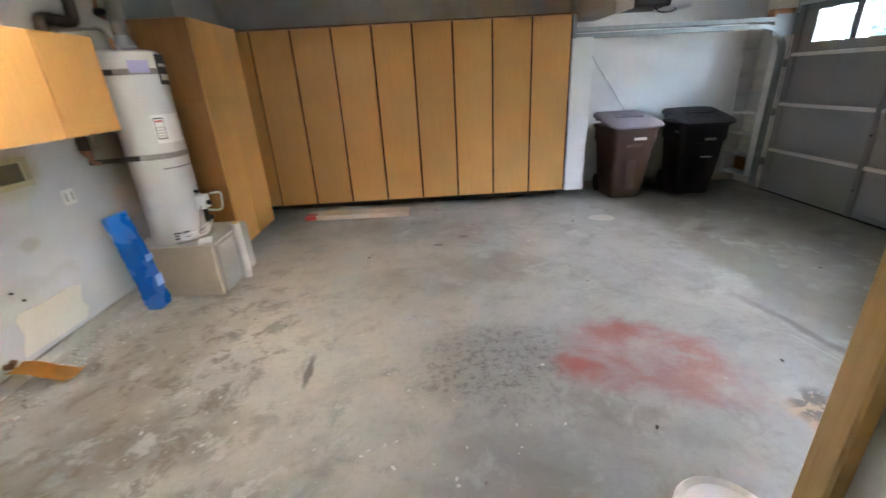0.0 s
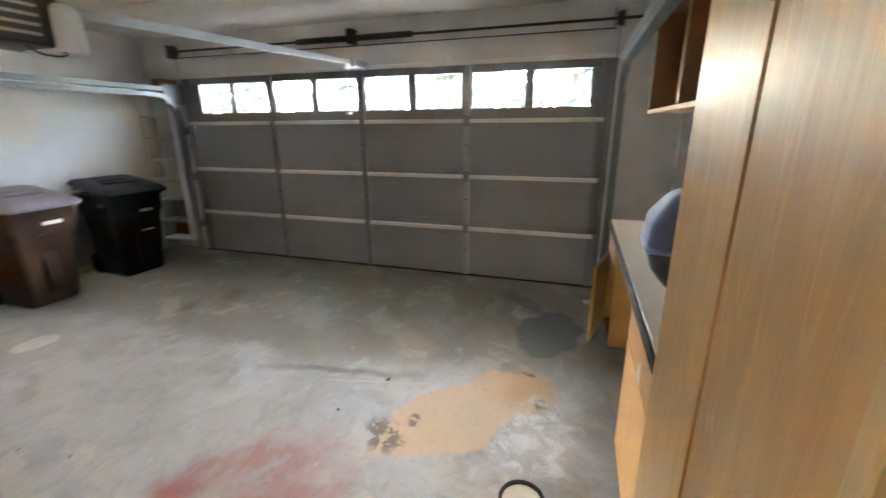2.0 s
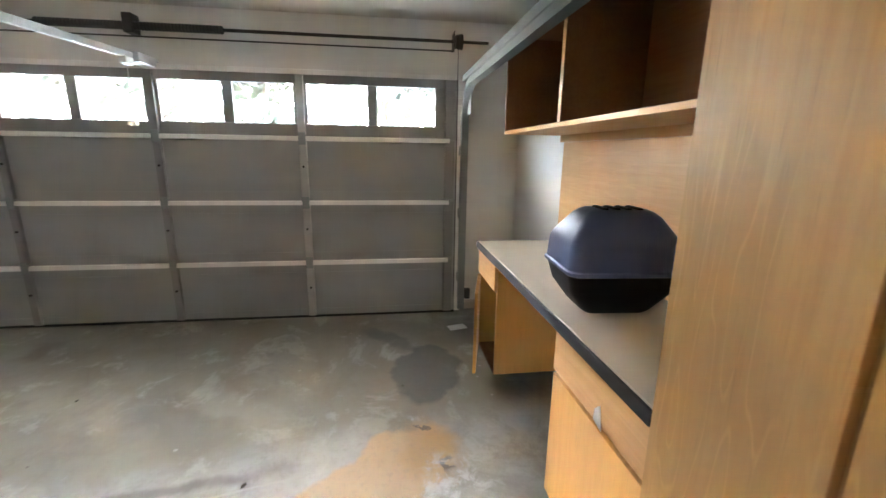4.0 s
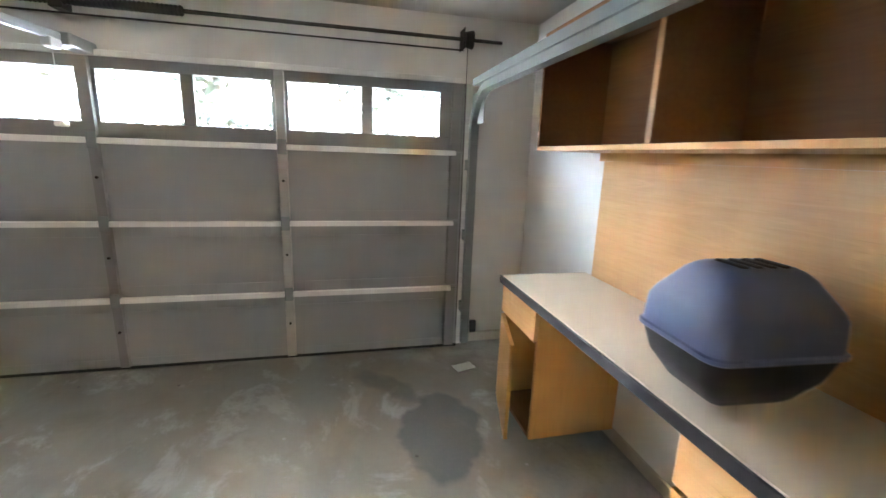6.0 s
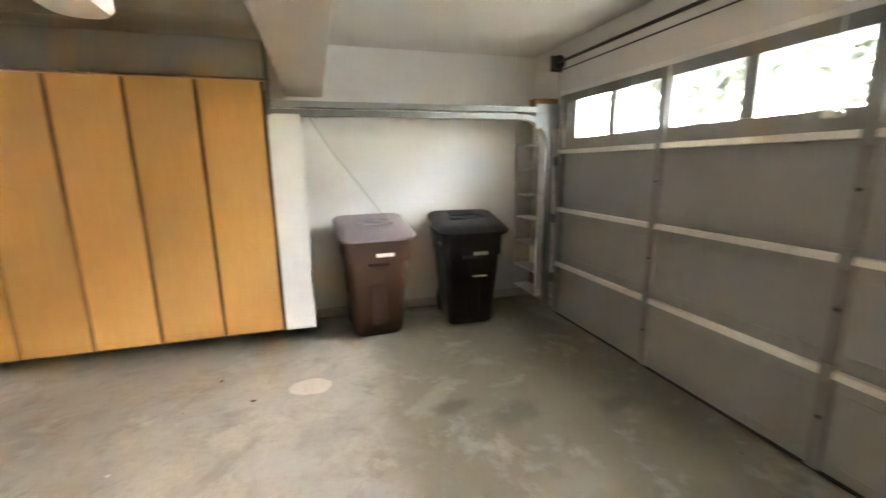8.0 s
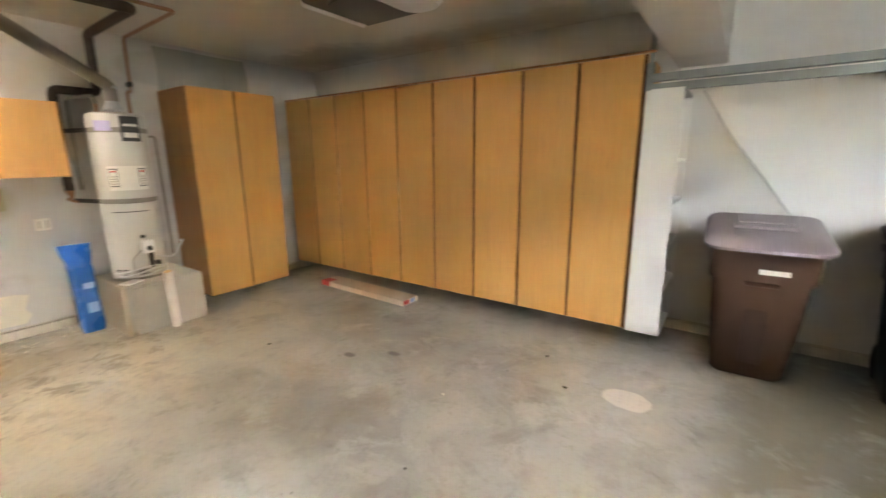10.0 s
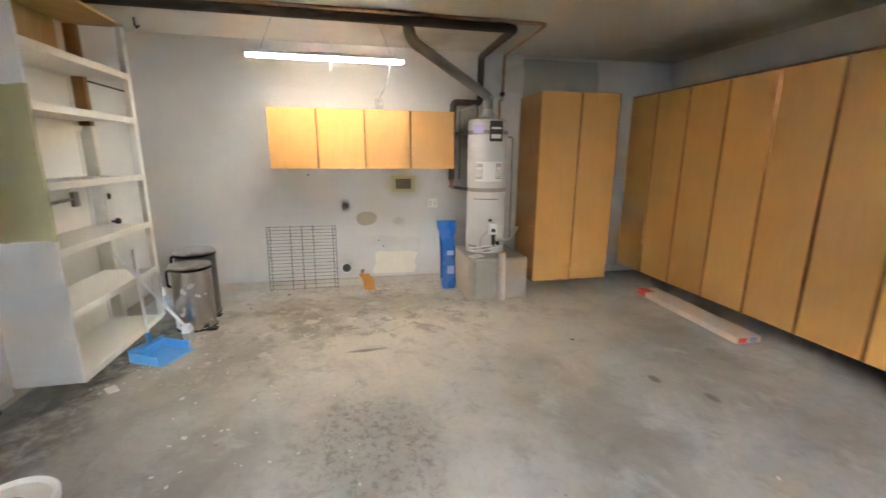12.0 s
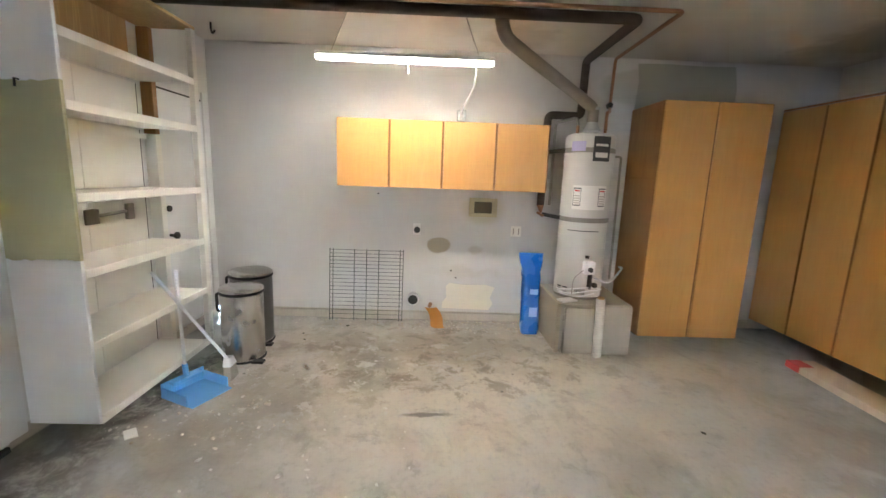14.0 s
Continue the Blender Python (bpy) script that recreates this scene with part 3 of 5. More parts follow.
# blocked white door in the south wall beside the shelves
door2 = thing("door_2", (-1.62, 0.002, 0.13), "closed white painted panel door behind the shelf unit", "door")
door2["kind"] = "structure"
part("door_leaf", box((-0.66, 0.0, 0.0), (-0.02, 0.012, 1.87), 0.003), m_trim, door2)
part("door_trim", box((-0.76, 0.0, 0.0), (-0.665, 0.02, 1.95), 0.004), m_trim, door2)
part("door_head_gap", box((-0.66, 0.0, 1.872), (-0.02, 0.006, 1.884)), m_shade, door2, "dark gap above the closed door")
part("deadbolt", tube([(-0.09, 0.012, 0.98), (-0.09, 0.03, 0.98)], 0.024, 14), m_dark_metal, door2, "dark round deadbolt")
bm = bmesh.new()
add_tube(bm, [(-0.09, 0.012, 0.77), (-0.09, 0.05, 0.77)], 0.012)
add_tube(bm, [(-0.09, 0.045, 0.77), (-0.09, 0.055, 0.77), (-0.09, 0.075, 0.77), (-0.09, 0.085, 0.77)], [0.015, 0.028, 0.028, 0.012])
part("door_knob", bm, m_dark_metal, door2, "dark round door knob")
# ---- sectional garage door ----
SEC = 0.5325
COLS = [5.19, 4.006, 2.888, 1.767, 0.53]
garage = thing("door_1", (4.22, 0, 0), "closed grey sectional garage door with eight window panes", "garage door")
garage["kind"] = "structure"
SKIN = 0.035
for r in range(3):
    z0 = r * SEC
    bm = box((SKIN, DY0, z0 + 0.0005), (SKIN + 0.03, DY1, z0 + SEC - 0.0005), 0.0015)
    sec = part("section", bm, m_door, garage)
    for c in range(4):
        y1, y0 = COLS[c] - 0.06, COLS[c + 1] + 0.06
        bm = bmesh.new()
        for zz in (z0 + 0.075, z0 + SEC - 0.11):
            add_box(bm, (SKIN - 0.004, y0, zz), (SKIN + 0.002, y1, zz + 0.006))
        part("panel_crease", bm, m_door, sec)
# window section
z0, z1 = 3 * SEC, 2.10
PANE = []
for c in range(4):
    y1, y0 = COLS[c], COLS[c + 1]
    lo, hi = (y0 + (0.13 if c == 3 else 0.055)), (y1 - (0.20 if c == 0 else 0.055))
    mid = (lo + hi) / 2
    PANE += [(lo, mid - 0.04), (mid + 0.04, hi)]
PANE.sort()
top = part("window_section", box((SKIN, DY0, z0), (SKIN + 0.03, DY1, 1.70), 0.003), m_door_frame, garage)
part("top_rail", box((SKIN, DY0, 2.015), (SKIN + 0.03, DY1, z1), 0.003), m_door_frame, top)
edges = [DY0] + [e for p in PANE for e in p] + [DY1]
for a, b in zip(edges[::2], edges[1::2]):
    part("mullion", box((SKIN, a, 1.70), (SKIN + 0.03, b, 2.015), 0.004), m_door_frame, top)
for a, b in PANE:
    p = part("pane", box((SKIN + 0.012, a, 1.70), (SKIN + 0.016, b, 2.015)), m_glass, top, "bright clear window pane")
    p.visible_shadow = False
# horizontal struts and upright stiles
for z in (0.517, 1.049, 1.585):
    for c in range(4):
        y1, y0 = COLS[c] - (0.03 if c else -0.0), COLS[c + 1] + (0.03 if c < 3 else 0.0)
        part("strut", prism([(0.0, z - 0.016), (0.006, z + 0.016), (SKIN + 0.002, z + 0.020), (SKIN + 0.002, z - 0.020)], y0, y1, "y"), m_strut, garage)
for i, y in enumerate(COLS):
    for r in range(4):
        za, zb = r * SEC + 0.02, min((r + 1) * SEC - 0.012, 2.08)
        w = 0.034 if 0 < i < 4 else 0.045
        bm = prism([(y - w, SKIN + 0.002), (y - w * 0.8, 0.014), (y + w * 0.8, 0.014), (y + w, SKIN + 0.002)], za, zb, "z")
        for v in bm.verts:
            v.co = Vector((v.co.y, v.co.x, v.co.z))
        bmesh.ops.recalc_face_normals(bm, faces=bm.faces[:])
        st = part("stile", bm, m_stile if i == 3 else m_door_frame, garage)
        if 0 < i < 4 and r < 3:
            part("hinge", box((0.004, y - 0.03, zb - 0.05), (0.016, y + 0.03, zb + 0.05), 0.004), m_track, st)
            for dz in (0.27,):
                part("bolt", tube([(0.016, y, za + dz), (0.002, y, za + dz)], 0.009, 8), m_dark_metal, st)
part("bottom_seal", box((SKIN - 0.012, DY0, -0.001), (SKIN + 0.035, DY1, 0.02), 0.006), m_rubber, garage)
part("lift_handle", box((-0.02, 3.0, 1.66), (SKIN, 3.06, 1.69), 0.006), m_paper, garage)
# stop moulding along the header
struct("door_header_trim", box((XE - 0.05, DY0 - 0.06, 2.085), (XE, DY1 + 0.06, 2.125), 0.004), m_strut, "weathered metal angle along the header", "trim")
bm = bmesh.new()
add_box(bm, (XE - 0.001, DY0 - 0.02, 0.0), (XE + 0.2, DY0, DH))
add_box(bm, (XE - 0.001, DY1, 0.0), (XE + 0.2, DY1 + 0.02, DH))
add_box(bm, (4.287, 0.40, 0.0), (4.299, 0.50, 2.10))
add_box(bm, (4.287, 5.21, 0.0), (4.299, 5.31, 2.10))
add_box(bm, (4.287, 0.50, 2.04), (4.299, 5.21, 2.10))
struct("door_jamb", bm, m_trim, "painted side jambs of the garage door", "jamb")


def track(name, y, side, xw, label, gap=0.065, ztop=1.966):
    """Vertical and horizontal door track with its curve: a channel swept along the line."""
    t = thing(name, (0, y, 0), label, "door track")
    for dy, drop, nm in ((0.0, 0.0, "upper_track"), (0.0, gap, "lower_track")):
        pts = [(4.19, 0.0, 0.06)] if drop else [(4.17, 0.0, ztop)]
        if drop:
            pts += [(4.19, 0.0, ztop - drop - 0.32)]
            pts += [(4.19 - 0.30 * (1 - math.cos(radians(a))), 0, ztop - drop - 0.30 + 0.30 * math.sin(radians(a))) for a in range(10, 91, 10)]
        pts += [(xw, 0.0, ztop - drop)]
        pts = [Vector(p) for p in pts]
        bm = bmesh.new()
        ring = [(-0.030, -0.024), (-0.030, 0.024), (0.030, 0.024), (0.030, 0.012), (-0.018, 0.012), (-0.018, -0.012), (0.030, -0.012), (0.030, -0.024)]
        rows = []
        for i, p in enumerate(pts):
            d = (pts[min(i + 1, len(pts) - 1)] - pts[max(i - 1, 0)]).normalized()
            nrm = Vector((d.z, 0, -d.x))
            rows.append([bm.verts.new(p + Vector((0, -side * a, 0)) + nrm * b) for a, b in ring])
        for a, b in zip(rows, rows[1:]):
            for j in range(len(ring)):
                bm.faces.new((a[j], a[(j + 1) % len(ring)], b[(j + 1) % len(ring)], b[j]))
        bmesh.ops.recalc_face_normals(bm, faces=bm.faces[:])
        part(nm, bm, m_track, t)
    part("end_bracket", box((xw - 0.02, -0.04, 1.88), (xw + 0.02, 0.03, 2.06), 0.003), m_track, t)
    part("hanger", box((xw - 0.015, -0.005, 2.06), (xw + 0.02, 0.0, ZC), 0.0), m_track, t)
    for z in (0.35, 0.95, 1.5):
        part("jamb_bracket", box((4.20, -0.03, z - 0.04), (XE, 0.03, z + 0.04), 0.003), m_track, t)
    part("flag_plate", box((4.02, -0.02, 1.80), (XE, -0.014, 2.02)), m_track, t)
    return t


track("door_track", 5.30, -1, 1.73, "galvanised overhead door track on the bin side")
track("door_track", 0.41, 1, 1.62, "galvanised overhead door track above the workbench", 0.056, 2.085)

spring = thing("torsion_spring", (4.22, 0, 2.375), "dark oiled torsion spring on its shaft above the garage door", "door spring")
part("shaft", tube([(0, 0.22, 0), (0, 5.32, 0)], 0.0125, 10), m_dark_metal, spring)
part("lower_cable_rod", tube([(0.03, 0.5, -0.065), (0.03, 5.25, -0.065)], 0.006, 8), m_dark_metal, spring)
bm = bmesh.new()
for a, b in ((2.30, 2.93), (2.98, 3.58)):
    n = int((b - a) / 0.012)
    add_tube(bm, [(0, a + (b - a) * i / n, 0) for i in range(n + 1)], [0.027 + 0.004 * (i % 2) for i in range(n + 1)], 12)
part("spring_coil", bm, m_dark_metal, spring)
part("centre_bracket", box((-0.03, 2.92, -0.05), (0.08, 2.99, 0.085), 0.006), m_dark_metal, spring)
for y in (0.47, 5.26):
    dr = part("cable_drum", tube([(0, y - 0.03, 0), (0, y - 0.028, 0), (0, y + 0.028, 0), (0, y + 0.03, 0)], [0.03, 0.062, 0.05, 0.03], 20), m_dark_metal, spring)
    part("bearing_plate", box((-0.05, y + 0.04, -0.07), (0.08, y + 0.045, 0.07), 0.002), m_dark_metal, dr)
    part("lift_cable", tube([(0.02, y, -0.05), (0.02, y, -2.2)], 0.003, 6), m_dark_metal, spring)

# ---- opener ----
op = thing("garage_door_opener", (1.27, 2.79, 1.86), "dark ceiling-hung garage door opener with a milky white light lens", "door opener")
part("motor_housing", box((0.0, 0.0, 0.0), (0.25, 0.26, 0.19), 0.010, 2), m_dark_metal, op)
part("vent_panel", box((0.012, -0.004, 0.012), (0.175, -0.0005, 0.18), 0.002), m_ink, op)
for i in range(4):
    part("vent_line", box((0.022, -0.008, 0.035 + i * 0.034), (0.165, -0.0045, 0.047 + i * 0.034), 0.001), m_board_grey, op)
part("light_lens", section_stack([(-0.012, 0.268, 0.10, 0.058, 0.125, 0.05), (0.0, 0.27, 0.10, 0.066, 0.135, 0.055), (0.15, 0.27, 0.10, 0.064, 0.13, 0.055), (0.17, 0.268, 0.10, 0.05, 0.115, 0.045)]), m_white_plastic, op, "milky white light lens")
part("side_trim", box((-0.012, 0.01, -0.004), (-0.0005, 0.25, 0.18), 0.004), m_white_plastic, op, "white end trim")
part("antenna_wire", tube(bend([(0.12, 0.02, 0.0), (0.13, -0.02, -0.035), (0.19, -0.05, -0.04), (0.24, -0.01, -0.02), (0.23, 0.03, 0.0)], 0.03), 0.004, 8), m_rubber, op)
for x in (0.04, 0.21):
    for y in (0.02, 0.24):
        part("hanger_strap", box((x - 0.012, y - 0.002, 0.185), (x + 0.012, y + 0.002, ZC - 1.86)), m_steel, op)
rail = thing("opener_rail", (1.52, 2.87, 2.03), "galvanised opener rail running to the door header", "opener rail")
bm = bmesh.new()
add_tube(bm, [(0, 0, 0), (2.54, 0.0, 0.11)], 0.018, 4)
part("rail_channel", bm, m_steel, rail)
part("rail_flange", tube([(0, 0, -0.02), (2.54, 0.0, 0.09)], 0.014, 4), m_steel, rail)
part("header_bracket", box((2.50, -0.05, 0.06), (2.78, 0.05, 0.13), 0.006), m_steel, rail)
part("pull_trolley", box((2.38, -0.025, 0.03), (2.48, 0.025, 0.08), 0.006), m_white_plastic, rail)
part("release_cord", tube([(2.43, 0, 0.04), (2.43, 0.0, -0.12)], 0.003, 6), m_white_plastic, rail)


# ---- cabinets ----
def cabinet(name, at, w, d, h, doors, label, mat_door, group="", turn=0.0, side=None, groove=0.019, end_gap=True, strip=None):
    """Frameless cabinet: carcass of boards and slab doors with a finger gap. Front is at local y = 0, body behind it (+y)."""
    t = thing(name, at, label, "cabinet", group, turn)
    s = side or mat_door
    th = 0.018
    body = part("side_panel", box((0, 0.022, 0), (th, d, h), 0.0015), s, t)
    part("side_panel", box((w - th, 0.022, 0), (w, d, h), 0.0015), s, t)
    part("top_board", box((th, 0.022, h - th), (w - th, d, h)), s, t)
    part("bottom_board", box((th, 0.022, 0), (w - th, d, th)), s, t)
    part("back_board", box((th, d - 0.008, th), (w - th, d, h - th)), s, t)
    part("face_strip", box((0.0005, 0.0205, 0.004), (w - 0.0005, 0.0218, h - 0.004)), strip or m_groove, t, "dark brown wood strip behind the doors")
    dw = w / doors
    for i in range(doors):
        x0, x1 = i * dw + 0.001, (i + 1) * dw - (groove if end_gap or i < doors - 1 else 0.008)
        leaf = part("door", prism([(x0, 0.0), (x1, 0.0), (x1 + 0.007, 0.012), (x1 + 0.007, 0.02), (x0, 0.02)], 0.004, h - 0.004, "z"), mat_door, t)
        part("edge_band", prism([(x1 + 0.0002, 0.0), (x1 + 0.0072, 0.0118), (x1 + 0.0074, 0.0118), (x1 + 0.0016, 0.0)], 0.005, h - 0.005, "z"), m_oak_edge, leaf, "dark finger-pull edge of the door")
    return t


# long bank on the north wall: nine doors in five units
X0 = -1.885
PITCH = 0.4493
cabinet("tall_cabinet", (X0 - PITCH, 5.262, 0.14), PITCH, 0.555, 1.985, 1, "tall narrow oak-laminate storage cabinet in the wall corner", m_oak, "bank of tall oak cabinets")
first = cabinet("tall_cabinet", (X0, 5.262, 0.14), PITCH * 2, 0.555, 1.985, 2, "tall two-door oak-laminate storage cabinet raised off the floor", m_oak, "bank of tall oak cabinets", groove=0.025)
for i in range(1, 4):
    copy_thing(first, pose(X0 + PITCH * 2 * i, 5.262, 0.14))
single("cabinet_top_strip", box((0, 0, 0), (PITCH * 9 + 0.05, 0.03, 0.014), 0.002), m_oak_edge, "thin dark wood strip along the tops of the cabinets", "trim strip", (X0 - PITCH, 5.262, 2.128))
struct("cabinet_plinth", box((X0 - PITCH, 5.62, 0.0), (X0 + 8 * PITCH, 5.80, 0.139)), m_shade, "recessed base under the cabinet bank, its shade painted near-black", "plinth")
# two-door cabinet beside the heater
wc = cabinet("tall_cabinet", (-1.84, 3.90, 0.115), 0.89, 0.575, 1.985, 2, "tall two-door oak-laminate cabinet beside the water heater", m_oak, "", 90)
# heater's cast shadow put into the colour of this side board
part("stained_side", box((-0.003, 0.022, 0.004), (-0.0004, 0.572, 1.981)), wood("oak_side_shaded", (0.40, 0.185, 0.052), (0.30, 0.125, 0.032), 0.5, "z", 0.5), wc, "side board darkened for the heater's shadow")
part("side_seam", box((-0.0065, 0.03, 1.36), (-0.0032, 0.56, 1.372)), m_oak_edge, wc)
struct("cabinet_plinth_west", box((-2.40, 4.05, 0.0), (-2.18, 4.66, 0.114)), m_shade, "recessed base under the cabinet, its shade painted near-black", "plinth")
# wall cabinets over the laundry
first = cabinet("wall_cabinet", (-2.027, 1.25, 1.325), 0.90, 0.39, 0.565, 2, "oak-laminate two-door wall cabinet above the laundry space", m_oak, "laundry wall cabinets", 90, strip=m_oak_edge)
copy_thing(first, pose(-2.027, 2.152, 1.325, 0, 0, 90))

# white open unit at the end of the bank
u = thing("end_shelf_unit", (1.715, 5.262, 0.13), "narrow white-painted shelf unit open to the side beside the cabinets", "shelf unit")
part("front_panel", box((0, 0, 0), (0.235, 0.018, 1.76), 0.002), m_trim, u)
part("inner_side", box((0, 0.018, 0), (0.014, 0.55, 1.76)), m_trim, u)
part("back_panel", box((0.014, 0.535, 0), (0.235, 0.55, 1.76)), m_trim, u)
part("liner", box((0.0145, 0.0185, 0.02), (0.019, 0.534, 1.74)), m_oak_brown_shade, u, "bare brown wood inside the shelf unit")
for z in (0.0, 0.35, 0.68, 0.98, 1.28, 1.742):
    part("shelf", box((0.0145, 0.0185, z), (0.234, 0.534, z + 0.018), 0.001), m_trim, u)

# shallow white shelves beside the garage door
u = thing("shallow_shelf_unit", (4.10, 5.345, 0.15), "shallow white-painted shelf unit in the corner by the garage door", "shelf unit")
part("side_panel", box((0, 0, 0), (0.195, 0.02, 1.83), 0.002), m_trim, u)
part("side_panel", box((0.0, 0.455, 0), (0.195, 0.472, 1.83), 0.002), m_trim, u)
part("back_panel", box((0.185, 0.02, 0), (0.195, 0.455, 1.83)), m_shelf_white, u)
part("low_back", box((0.17, 0.02, 0.02), (0.184, 0.455, 0.24)), m_oak_edge, u, "bare dark wood behind the lowest shelf")
for z in (0.0, 0.235, 0.505, 0.76, 1.0, 1.26, 1.51, 1.81):
    part("shelf", box((0.0, 0.021, z), (0.169 if z < 0.2 else 0.184, 0.454, z + 0.016), 0.001), m_trim, u)
single("wood_block", box((0, 0, 0), (0.24, 0.12, 0.10), 0.004), m_oak_brown_shade, "raw reddish wood block on top of the shallow shelves", "wood block", (4.06, 5.36, 1.9805))
single("wood_board", box((0, 0, 0), (0.19, 0.32, 0.02), 0.003), m_pine, "short raw board lying on the shallow shelves", "board", (4.10, 5.49, 1.9805))

# ---- white shelf unit by the doorway ----
u = thing("open_shelf_unit", (-0.43, 0.0, 0.10), "white-painted open wooden shelf unit beside the doorway", "shelf unit")
part("end_panel", box((-0.02, 0.024, 0.0), (0.0, 0.38, ZC - 0.10 - 0.001), 0.002), m_panel, u, "white end panel with an old olive paint block")
W = 1.09
for z in (0.0, 0.408, 0.785, 1.162, 1.592, 1.910):
    bd = part("shelf", box((-W, 0.002, z), (-0.021, 0.363, z + 0.022), 0.002), m_shelf_white, u)
    part("shelf_lip", box((-W, 0.3635, z - 0.012), (-0.021, 0.38, z + 0.034), 0.003), m_shelf_white, bd)
part("corner_post", box((-W - 0.05, 0.34, 0.0), (-W, 0.38, 2.27), 0.003), m_shelf_white, u)
part("wall_post", box((-W - 0.06, 0.003, 0.0), (-W - 0.001, 0.085, 1.55), 0.003), m_shelf_white, u)
part("upper_post", box((-W - 0.05, 0.003, 1.56), (-W - 0.001, 0.085, 2.27), 0.003), m_oak_edge, u, "unpainted brown upper post")
part("top_board", box((-W - 0.06, 0.002, 2.275), (-0.021, 0.375, 2.295), 0.002), m_pine, u, "bare plywood top board")
part("top_fascia", box((-W * 0.9, 0.002, 2.05), (-0.021, 0.02, 2.27)), m_pine, u, "bare plywood strip under the top")
for z0, z1 in ((0.03, 0.40), (0.435, 0.77), (0.81, 1.15), (1.19, 1.58), (1.62, 1.89)):
    part("back_board", box((-1.03, 0.002, z0), (-0.52, 0.014, z1), 0.002), m_shelf_white, u)
    part("rear_cleat", box((-0.50, 0.002, z0), (-0.30, 0.030, z1), 0.003), m_shelf_white, u)
    part("board_gap", box((-0.5195, 0.0015, z0), (-0.5005, 0.004, z1)), m_shade, u, "dark gap between the white back boards")
    part("board_gap", box((-1.05, 0.0015, z0), (-1.0305, 0.004, z1)), m_shade, u, "dark gap between the white back boards")
part("cleat", box((-W, 0.003, 1.52), (-0.03, 0.02, 1.555)), m_shelf_white, u)
jb = thing("junction_box", (-0.95, 0.0, 1.12), "grey metal electrical box with conduit on the shelf wall", "electrical box")
part("box_body", box((-0.05, 0.002, -0.045), (0.05, 0.045, 0.045), 0.004), m_duct, jb)
part("conduit", tube([(-0.05, 0.02, 0.0), (-0.30, 0.02, 0.01)], 0.011, 10), m_duct, jb)
part("outlet_box", box((-0.36, 0.002, -0.045), (-0.30, 0.04, 0.06), 0.004), m_duct, jb)

# ---- workbench side ----
FY = 0.462
t = cabinet("tall_cabinet", (0.56, FY, 0.10), 0.80, 0.56, 2.05, 2, "tall two-door oak-laminate cabinet at the end of the workbench", m_oak_near, "", 180, None, 0.019, False)
t.matrix_world = pose(1.36, FY, 0.10, 0, 0, 180)
single("cabinet_end_board", box((0, 0, 0), (0.006, 0.538, 2.05), 0.001), m_shelf_white, "cream-painted end board of the tall cabinet", "end board", (0.553, FY - 0.562, 0.10))
single("cabinet_corner_strip", box((0, 0, 0), (0.032, 0.042, 2.05), 0.004), m_pine, "rough raw pine strip at the cabinet corner", "trim strip", (0.5275, FY - 0.026, 0.10))
struct("cabinet_plinth_south", box((0.62, -0.05, 0.0), (1.33, 0.40, 0.099)), m_shade, "recessed base under the cabinet, its shade painted near-black", "plinth")

bench = thing("workbench_top", (1.362, -0.098, 0.845), "long cream laminate workbench top with a dark front edge", "worktop")
part("slab", box((0.0, 0.0, 0.0), (1.974, 0.548, 0.044), 0.003), m_laminate, bench)
part("front_edge", box((0.0, 0.5485, -0.002), (1.974, 0.562, 0.043), 0.005, 2), m_rubber, bench, "black rubbery front edge strip")
part("end_edge", box((1.9745, 0.0, 0.0), (1.984, 0.56, 0.043), 0.004), m_rubber, bench)


def base_unit(x, w, door_turn, hinge_east, label):
    t = thing("base_cabinet", (x, 0.450, 0.12), label, "base cabinet", "workbench base cabinets")
    h, d = 0.722, 0.52
    part("side_panel", box((0, -d, 0), (0.018, -0.02, h), 0.001), m_oak, t)
    part("side_panel", box((w - 0.018, -d, 0), (w, -0.02, h), 0.001), m_oak, t)
    part("bottom_board", box((0.018, -d, 0), (w - 0.018, -0.02, 0.018)), m_oak_brown_shade, t)
    part("back_board", box((0.018, -d, 0.018), (w - 0.018, -d + 0.008, h)), m_oak_brown_shade, t)
    part("rail", box((0.018, -0.04, 0.535), (w - 0.018, -0.021, 0.56)), m_oak_edge, t)
    part("drawer_front", box((0.004, -0.0195, 0.556), (w - 0.004, 0.0, h - 0.006), 0.002), m_oak_x, t)
    leaf = part("door", box((-w + 0.012, -0.0195, 0.004), (-0.002, 0.0, 0.54), 0.002) if hinge_east else box((0.002, -0.0195, 0.004), (w - 0.012, 0.0, 0.54), 0.002), m_oak, t)
    leaf.matrix_local = pose(w - 0.004 if hinge_east else 0.004, 0.0, 0.0, 0, 0, door_turn)
    return t


e = base_unit(2.87, 0.45, -15, True, "oak base cabinet with drawer and its door hanging ajar")
wcab = base_unit(1.36, 0.60, 0, True, "oak base cabinet with a drawer above its closed door")
single("torn_label", prism([(0, 0), (0.05, 0.01), (0.045, 0.05), (0.02, 0.075)], 0.0, 0.003, "y"), m_paper, "torn white paper label on the drawer", "label", (1.58, 0.4505, 0.67))

